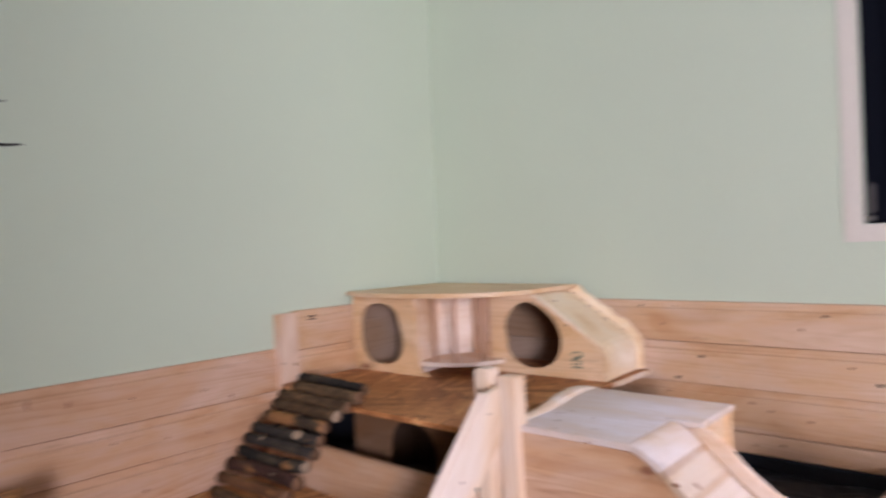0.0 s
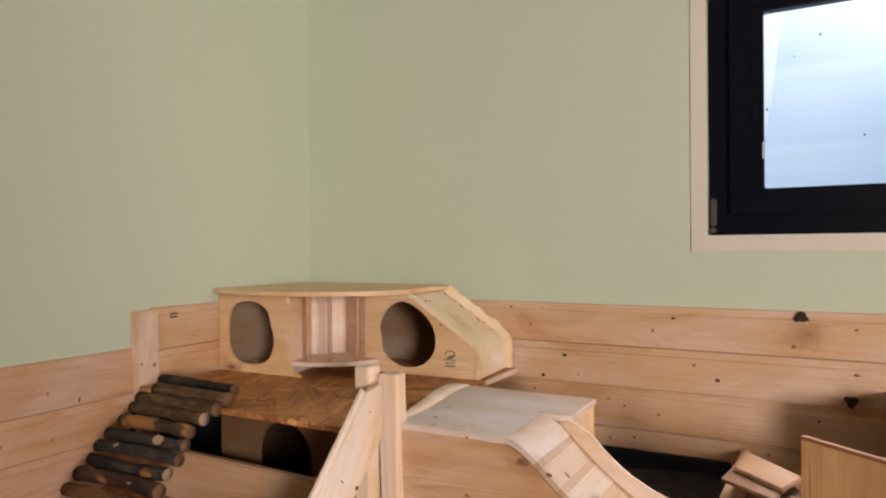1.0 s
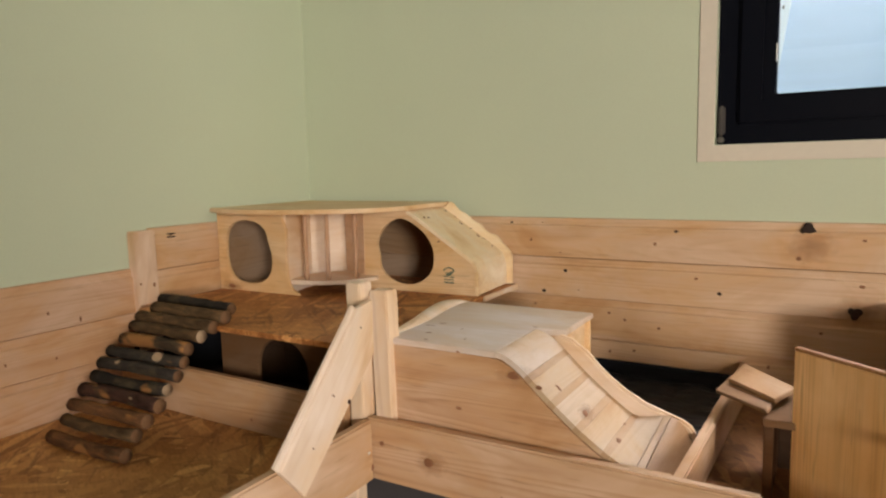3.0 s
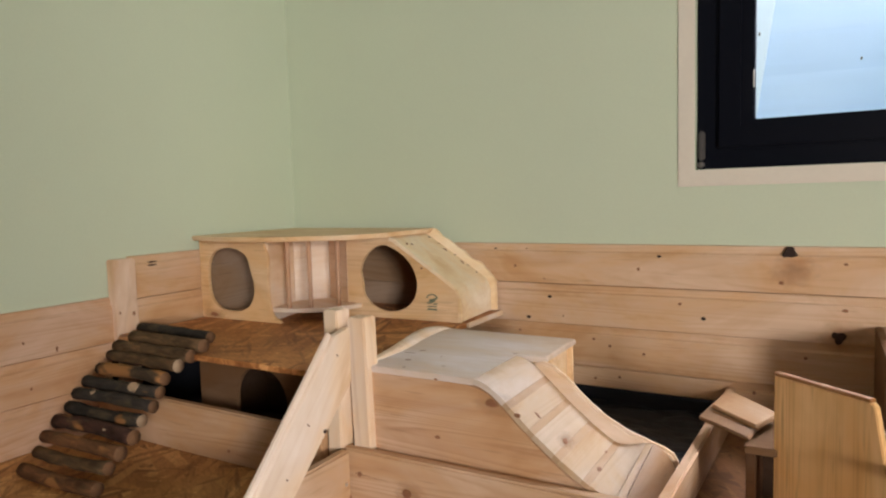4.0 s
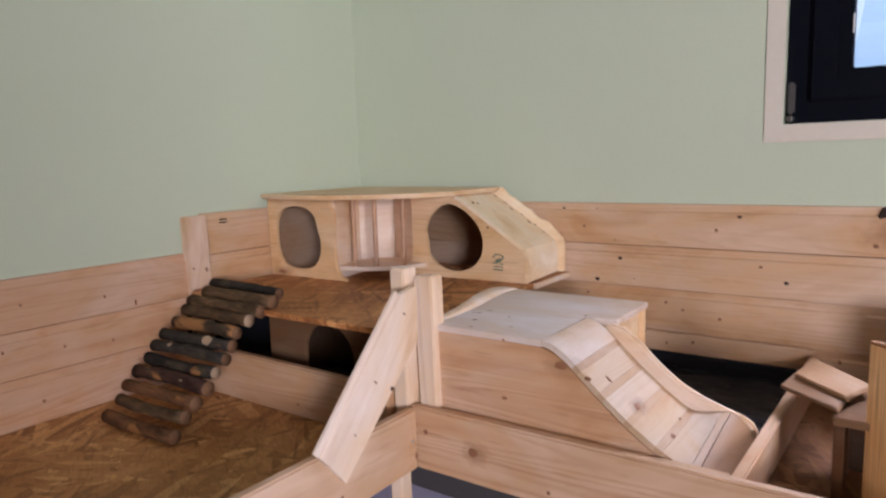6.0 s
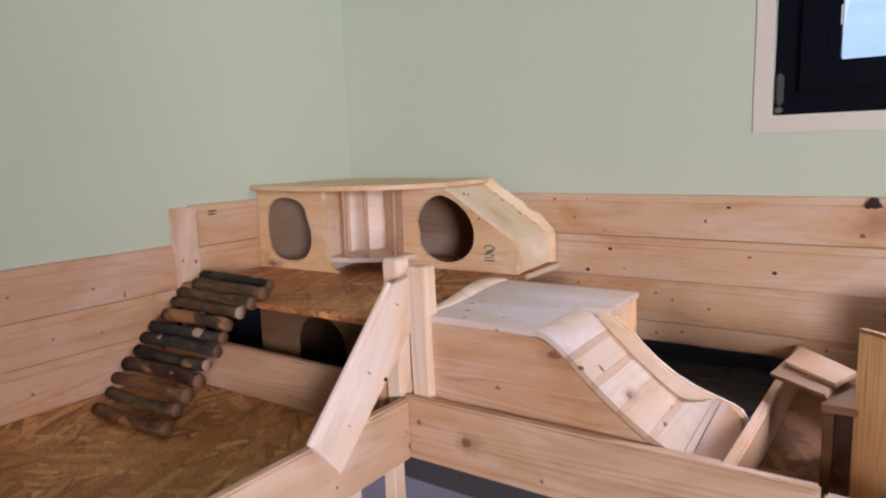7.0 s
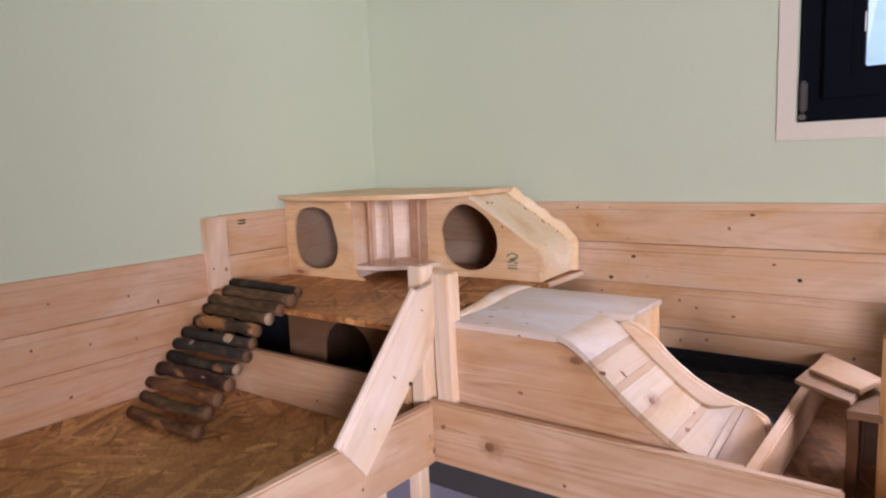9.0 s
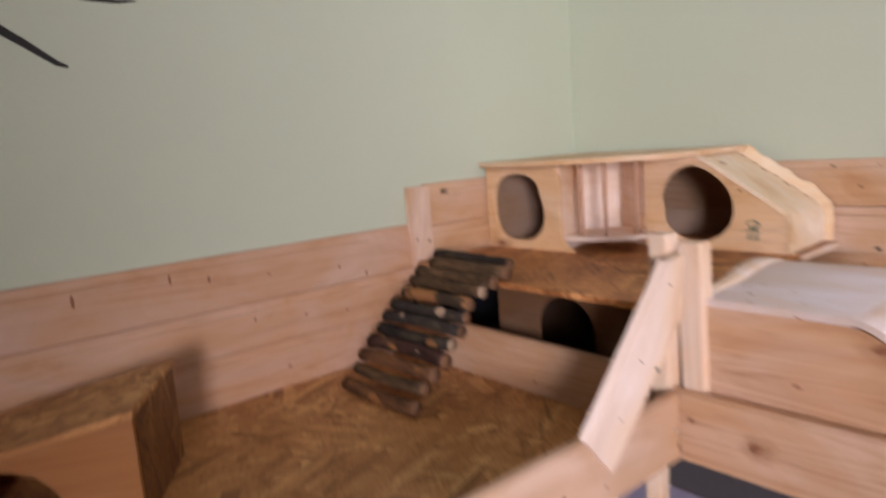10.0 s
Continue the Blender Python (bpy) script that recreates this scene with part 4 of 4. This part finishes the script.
for k, w in enumerate(widths):
    x, z, _ = along(slope_line, done)
    # own x across the ramp, so the grain runs across
    tm = axes((x, TY0, z), (0, 1, 0), (1, 0, -0.7))
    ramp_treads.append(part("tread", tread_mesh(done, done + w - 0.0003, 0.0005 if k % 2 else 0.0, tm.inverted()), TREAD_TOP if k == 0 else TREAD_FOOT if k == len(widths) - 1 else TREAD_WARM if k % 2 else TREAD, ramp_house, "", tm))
    done += w
for x, y, rx, rz in ((1.232, -0.700, 0.004, 0.008), (1.283, -0.695, 0.012, 0.006), (1.345, -0.690, 0.010, 0.005), (1.335, -0.620, 0.004, 0.003)):
    px, pz, ang = min((along(slope_line, total * i / 80) for i in range(81)), key=lambda q: abs(q[0] - x))
    up = Vector((-math.sin(ang), 0, math.cos(ang)))
    knot(ramp_treads[int(x > 1.30) + 3], (px, y, pz), up, rx * 0.8, rz)
speck = bmesh.new()
bmesh.ops.create_icosphere(speck, subdivisions=2, radius=0.0034)
part("speck", speck, TRIM, front, "white paint speck", pose(1.327, SY0 - 0.001, 0.876) @ Matrix.Diagonal((1, 0.4, 1.4, 1)))
BACK_WAVE = [(1.152, 1.020), (1.158, 1.031), (1.169, 1.042), (1.184, 1.047), (1.207, 1.041), (1.240, 1.018), (1.265, 0.992), (1.290, 0.970), (1.320, 0.948), (1.361, 0.927), (1.402, 0.913), (1.431, 0.904), (1.448, 0.894), (1.456, 0.880), (1.458, 0.84)]
part("ramp_side", prism([(1.152, DECK), (1.458, DECK), *BACK_WAVE[::-1]], 0.0, 0.016, 0.005), RAMP_SIDE, ramp_house, "wavy pale side of the ramp", axes((0, RY1 + 0.017, 0), (1, 0, 0), (0, 0, 1)))

# ---------------------------------------------------------------- stick ladder
ladder = thing("stick_ladder", pose(0.3, -0.9, DECK), "bendy ladder of bark-covered sticks leaning on the platform", "ladder")
rng = random.Random(11)
# left end x, right end x, middle y and z, left/right tilt, bark
STICKS = [(0.091, 0.385, -0.722, 1.064, 0.010, BARK_BLACK), (0.170, 0.440, -0.795, 1.062, 0.004, BARK_GREY), (0.146, 0.432, -0.824, 1.043, 0.004, BARK_GREY), (0.147, 0.414, -0.846, 1.024, 0.004, BARK_GREY),
          (0.147, 0.398, -0.874, 0.998, 0.002, BARK_ORANGE), (0.140, 0.405, -0.899, 0.973, -0.004, BARK_BLACK), (0.140, 0.417, -0.926, 0.950, -0.003, BARK_BLACK), (0.150, 0.412, -0.952, 0.926, -0.003, BARK_BLACK),
          (0.148, 0.424, -0.981, 0.900, -0.002, BARK_RED), (0.149, 0.417, -1.010, 0.874, -0.004, BARK_BROWN), (0.166, 0.412, -1.036, 0.850, -0.006, BARK_GREY), (0.157, 0.418, -1.067, 0.8185, -0.004, BARK_BROWN)]
for k, (x0, x1, y, z, skew, bark_mat) in enumerate(STICKS):
    left, right = Vector((x0, y + skew, z - 0.001)), Vector((x1, y - skew, z + 0.002))
    r = 0.0150 + rng.uniform(-0.0014, 0.0014)
    stick = part("stick", rod(r, (right - left).length, None, 14, 0.10, k, rng.uniform(-0.006, 0.006)), [bark_mat, CUT_PALE if k in (3, 7) else CUT], ladder, "", axes(left, right - left, (0, 0, 1)), True)
    # sawn-off side branches
    for kk, u, ang in ((5, 0.70, 35), (6, 0.26, 60), (8, 0.70, 50)):
        if kk == k:
            stub = bmesh.new()
            bmesh.ops.create_cone(stub, cap_ends=True, segments=16, radius1=0.013 if k == 5 else 0.010, radius2=0.012 if k == 5 else 0.006, depth=0.008)
            out = Vector((0.25, -math.cos(radians(ang)), math.sin(radians(ang))))
            part("branch_stub", stub, CUT_PALE, stick, "pale sawn branch stub", axes(left.lerp(right, u) + out.normalized() * (r - 0.001), Vector((1, 0, 0)), out.cross(Vector((1, 0, 0)))) @ Matrix.Diagonal((1.3, 0.9, 1, 1)))
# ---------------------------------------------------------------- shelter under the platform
# shelter wood carries the platform's shade in its colour
SHADE_WOOD = SHADED_BOX_WOOD
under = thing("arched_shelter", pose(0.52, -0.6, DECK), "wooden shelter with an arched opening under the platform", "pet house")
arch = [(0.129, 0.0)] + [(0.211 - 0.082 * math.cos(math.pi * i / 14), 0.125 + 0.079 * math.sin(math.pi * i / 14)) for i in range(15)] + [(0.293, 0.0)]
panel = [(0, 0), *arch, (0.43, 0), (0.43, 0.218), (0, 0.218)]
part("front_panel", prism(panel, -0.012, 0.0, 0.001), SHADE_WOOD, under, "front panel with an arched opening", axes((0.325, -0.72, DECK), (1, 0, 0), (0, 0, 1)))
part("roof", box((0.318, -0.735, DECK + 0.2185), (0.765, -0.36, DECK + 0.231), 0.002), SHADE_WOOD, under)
part("back_panel", box((0.325, -0.505, DECK), (0.755, -0.493, DECK + 0.218), 0.001), BOX_INNER, under, "inside of the shelter, coloured dark for its shade")
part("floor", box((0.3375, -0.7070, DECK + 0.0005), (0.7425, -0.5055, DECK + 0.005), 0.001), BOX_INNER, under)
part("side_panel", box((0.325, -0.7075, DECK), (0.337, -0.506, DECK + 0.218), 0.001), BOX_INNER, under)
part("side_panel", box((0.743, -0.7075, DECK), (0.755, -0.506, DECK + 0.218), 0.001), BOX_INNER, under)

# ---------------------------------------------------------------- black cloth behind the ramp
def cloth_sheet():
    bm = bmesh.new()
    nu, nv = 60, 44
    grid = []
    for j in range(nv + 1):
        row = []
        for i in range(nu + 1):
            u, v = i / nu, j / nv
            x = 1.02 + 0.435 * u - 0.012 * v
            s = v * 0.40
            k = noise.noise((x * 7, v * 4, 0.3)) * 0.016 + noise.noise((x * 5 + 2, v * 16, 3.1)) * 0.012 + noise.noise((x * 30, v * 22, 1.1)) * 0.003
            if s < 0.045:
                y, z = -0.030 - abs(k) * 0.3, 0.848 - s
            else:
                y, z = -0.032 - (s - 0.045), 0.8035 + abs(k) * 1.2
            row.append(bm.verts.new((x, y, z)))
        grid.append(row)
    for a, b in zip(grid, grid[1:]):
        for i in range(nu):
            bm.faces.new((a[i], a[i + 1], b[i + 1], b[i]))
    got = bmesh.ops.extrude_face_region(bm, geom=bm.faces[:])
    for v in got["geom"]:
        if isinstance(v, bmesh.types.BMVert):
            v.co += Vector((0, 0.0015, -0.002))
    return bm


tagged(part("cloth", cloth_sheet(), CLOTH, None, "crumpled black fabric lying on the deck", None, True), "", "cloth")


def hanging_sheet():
    """Black sheet added as shade under the platform, over cladding and deck."""
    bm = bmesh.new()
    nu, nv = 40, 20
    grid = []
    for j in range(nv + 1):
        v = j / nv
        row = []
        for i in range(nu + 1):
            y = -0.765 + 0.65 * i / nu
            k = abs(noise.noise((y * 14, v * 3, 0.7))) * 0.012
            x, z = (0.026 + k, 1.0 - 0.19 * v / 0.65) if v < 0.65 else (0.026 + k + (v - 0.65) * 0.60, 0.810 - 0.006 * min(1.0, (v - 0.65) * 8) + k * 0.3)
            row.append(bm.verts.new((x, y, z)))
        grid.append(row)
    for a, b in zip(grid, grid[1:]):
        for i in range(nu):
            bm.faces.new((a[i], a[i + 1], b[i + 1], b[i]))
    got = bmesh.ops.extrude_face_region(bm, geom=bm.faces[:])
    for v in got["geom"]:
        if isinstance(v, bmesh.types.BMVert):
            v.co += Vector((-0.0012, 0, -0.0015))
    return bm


tagged(part("cloth", hanging_sheet(), CLOTH, None, "black fabric sheet added for the shade under the platform", None, True), "", "cloth")

# ---------------------------------------------------------------- offcuts, boxes and panels at the far end of the deck
def slab(corners, t):
    """A thin board under four given upper corners."""
    bm = bmesh.new()
    top = [bm.verts.new(c) for c in corners]
    n = (Vector(corners[1]) - Vector(corners[0])).cross(Vector(corners[3]) - Vector(corners[0])).normalized()
    n = n if n.z > 0 else -n
    low = [bm.verts.new(Vector(c) - n * t) for c in corners]
    bm.faces.new(top), bm.faces.new(low[::-1])
    for k in range(4):
        j = (k + 1) % 4
        bm.faces.new((top[k], low[k], low[j], top[j]))
    bmesh.ops.recalc_face_normals(bm, faces=bm.faces)
    bmesh.ops.bevel(bm, geom=bm.edges[:], offset=0.002, segments=2, affect="EDGES")
    return bm


small_box = thing("small_box", pose(1.62, -0.55, DECK), "open-fronted wooden box standing on the deck", "box")
# box parts hold the panel's shadow in their dark colours
part("side_panel", box((1.578, -0.612, DECK), (1.593, -0.44, 0.9405), 0.001), SHADED_BOX_SIDE, small_box)
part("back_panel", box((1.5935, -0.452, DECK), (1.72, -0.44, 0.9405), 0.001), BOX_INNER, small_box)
part("top", box((1.576, -0.616, 0.941), (1.72, -0.438, 0.9545), 0.0015), SHADED_BOX_WOOD, small_box, "paler top")

# boards are laid out round their own origin, x along the grain
for corners, mat, label in (([(1.471, -0.425, 0.932), (1.580, -0.600, 0.964), (1.590, -0.535, 0.965), (1.490, -0.335, 0.940)], OFFCUT_BROWN, "short brown tongue-and-groove offcut leaning on the wooden box"),
                            ([(1.492, -0.392, 0.950), (1.590, -0.560, 0.974), (1.622, -0.485, 0.978), (1.508, -0.260, 0.950)], OFFCUT_WOOD, "short pale offcut lying on another offcut")):
    om = axes(corners[0], Vector(corners[1]) - Vector(corners[0]), Vector(corners[3]) - Vector(corners[0]))
    inv = om.inverted()
    offcut = tagged(part("offcut_board", slab([inv @ Vector(c) for c in corners], 0.008), mat, None, label, om), "", "board", "offcut boards")
    if mat is OFFCUT_BROWN:
        part("groove", box((0.004, 0.030, -0.0006), (0.192, 0.033, 0.0006)), KNOT_BAND, offcut, "", om)

PANEL = [(0, 0), (0.281, 0), (0.281, 0.168), (0.275, 0.174), (0.262, 0.177), (0.20, 0.189), (0.10, 0.214), (0, 0.236)]
leaning = part("panel", prism(PANEL, -0.006, 0.006, 0.0015), BAMBOO, None, "upright oak-veneered panel standing on the deck", axes((1.624, -0.606, DECK + 0.0005), (0, 0, 1), (0.139, -0.111, 0)))
tagged(leaning, "", "panel")
part("edge_band", box((0.2812, -0.0005, -0.0068), (0.2865, 0.1675, 0.0066), 0.0012), KNOT_BAND, leaning, "reddish-brown edge band", PLACE[leaning])

crate = thing("storage_crate", pose(2.05, -0.17, DECK), "open wooden crate against the cladding", "crate")
cx0, cx1, cy0, cy1, cz1 = 1.795, 2.30, -0.34, -0.024, 1.068
# crate sides coloured dark for the shaded left side
part("side_panel", box((cx0, cy0 + 0.001, DECK), (cx0 + 0.014, cy1, cz1), 0.0015), SHADED_BOX_WOOD, crate)
part("side_panel", box((cx1 - 0.014, cy0, DECK), (cx1, cy1, cz1), 0.0015), SHADED_BOX_WOOD, crate)
part("front_panel", box((cx0 + 0.0145, cy0, DECK), (cx1 - 0.0145, cy0 + 0.014, 0.97), 0.0015), OFFCUT_BROWN, crate)
part("front_panel", box((cx0 + 0.0145, cy0, 0.995), (cx1 - 0.0145, cy0 + 0.014, cz1), 0.0015), OFFCUT_BROWN, crate)
part("back_panel", box((cx0 + 0.0145, cy1 - 0.012, DECK), (cx1 - 0.0145, cy1, cz1), 0.0015), OFFCUT_BROWN, crate)

ledge = thing("low_house", pose(1.95, -0.58, DECK), "low pine hideout with a rounded cut-out in its roof", "pet house")
lz = 1.0
notch = [(1.775 + 0.036 * math.sin(math.pi * i / 12), -0.60 - 0.052 * (1 - math.cos(math.pi * i / 12))) for i in range(13)]
part("roof", prism([(1.775, -0.765), (2.15, -0.765), (2.15, -0.575), (1.775, -0.575), *notch], lz - 0.012, lz, 0.001), OFFCUT_BROWN, ledge, "tan roof with a rounded cut-out")
part("front_panel", box((1.885, -0.735, DECK), (2.14, -0.723, lz - 0.0125), 0.001), OFFCUT_BROWN, ledge)
part("side_panel", box((2.128, -0.722, DECK), (2.14, -0.592, lz - 0.0125), 0.001), PINE, ledge)
part("back_panel", box((1.84, -0.592, DECK), (2.127, -0.58, lz - 0.0125), 0.001), PINE, ledge)

# ---------------------------------------------------------------- box on the left deck
chest = thing("wooden_box", pose(0.25, -1.7, DECK), "brown wooden hideout with a sloping top and rounded opening", "pet house")
W2, D2, H2, DROP = 0.36, 0.25, 0.180, 0.075
# own x runs along the front from the near corner, y up, z into the box
m_front = axes((0.418, -1.597, DECK), (-0.508, -0.861, 0), (0, 0, 1))
m_side = axes((0.418, -1.597, DECK), (-0.861, 0.508, 0), (0, 0, 1))
door = [(0.20 - 0.085 * math.cos(math.pi * i / 14), 0.045 + 0.075 * math.sin(math.pi * i / 14)) for i in range(15)]
part("front_panel", prism([(0, 0), (0.115, 0), *door, (0.285, 0), (W2, 0), (W2, H2 - DROP), (0, H2)], -0.006, 0.006, 0.001), OAK_BROWN, chest, "orange-brown front with a rounded opening", m_front)
part("side_panel", prism([(0.0075, 0), (D2, 0), (D2, H2), (0.0075, H2)], -0.012, 0.0, 0.001), OSB_DARK, chest, "dark rough side panel", m_side)
part("side_panel", prism([(0.0075, 0), (D2, 0), (D2, H2 - DROP), (0.0075, H2 - DROP)], -0.012, 0.0, 0.001), OAK_BROWN, chest, "", m_side @ Matrix.Translation((0, 0, -W2 + 0.012)))
part("back_panel", prism([(0.013, 0), (W2 - 0.013, 0), (W2 - 0.013, H2 - DROP), (0.013, H2)], D2 - 0.012, D2, 0.001), OAK_BROWN, chest, "", m_front)
part("top", prism([(-0.004, H2 + 0.002), (-0.004, H2 + 0.013), (W2 + 0.004, H2 - DROP + 0.013), (W2 + 0.004, H2 - DROP + 0.002)], -0.012, D2 + 0.004, 0.0015), OSB, chest, "worn sloping top", m_front)

# ---------------------------------------------------------------- black branch decal on the left wall
decal = thing("wall_decal", pose(0.0, -1.9, 1.7), "black branch decal on the green wall", "decal")
def stroke(points, w0, w1):
    n = len(points)
    upper, lower = [], []
    for i, (y, z) in enumerate(points):
        a, b = points[max(0, i - 1)], points[min(n - 1, i + 1)]
        d = Vector((b[0] - a[0], b[1] - a[1])).normalized()
        w = (w0 + (w1 - w0) * i / (n - 1)) / 2
        upper.append((y - d.y * w, z + d.x * w))
        lower.append((y + d.y * w, z - d.x * w))
    return prism(upper + lower[::-1], 0.0004, 0.0012)


dm = axes((0, 0, 0), (0, 1, 0), (0, 0, 1))
for pts, w0, w1 in (([(-1.527, 1.562), (-1.545, 1.568), (-1.60, 1.607), (-1.68, 1.66), (-1.80, 1.72), (-1.95, 1.76)], 0.006, 0.03),
                    ([(-1.384, 1.697), (-1.42, 1.692), (-1.48, 1.695), (-1.56, 1.712), (-1.72, 1.735)], 0.004, 0.016),
                    ([(-1.417, 1.790), (-1.45, 1.786), (-1.52, 1.77), (-1.62, 1.745)], 0.004, 0.012)):
    part("twig", stroke(pts, w0, w1), DECAL, decal, "", dm)
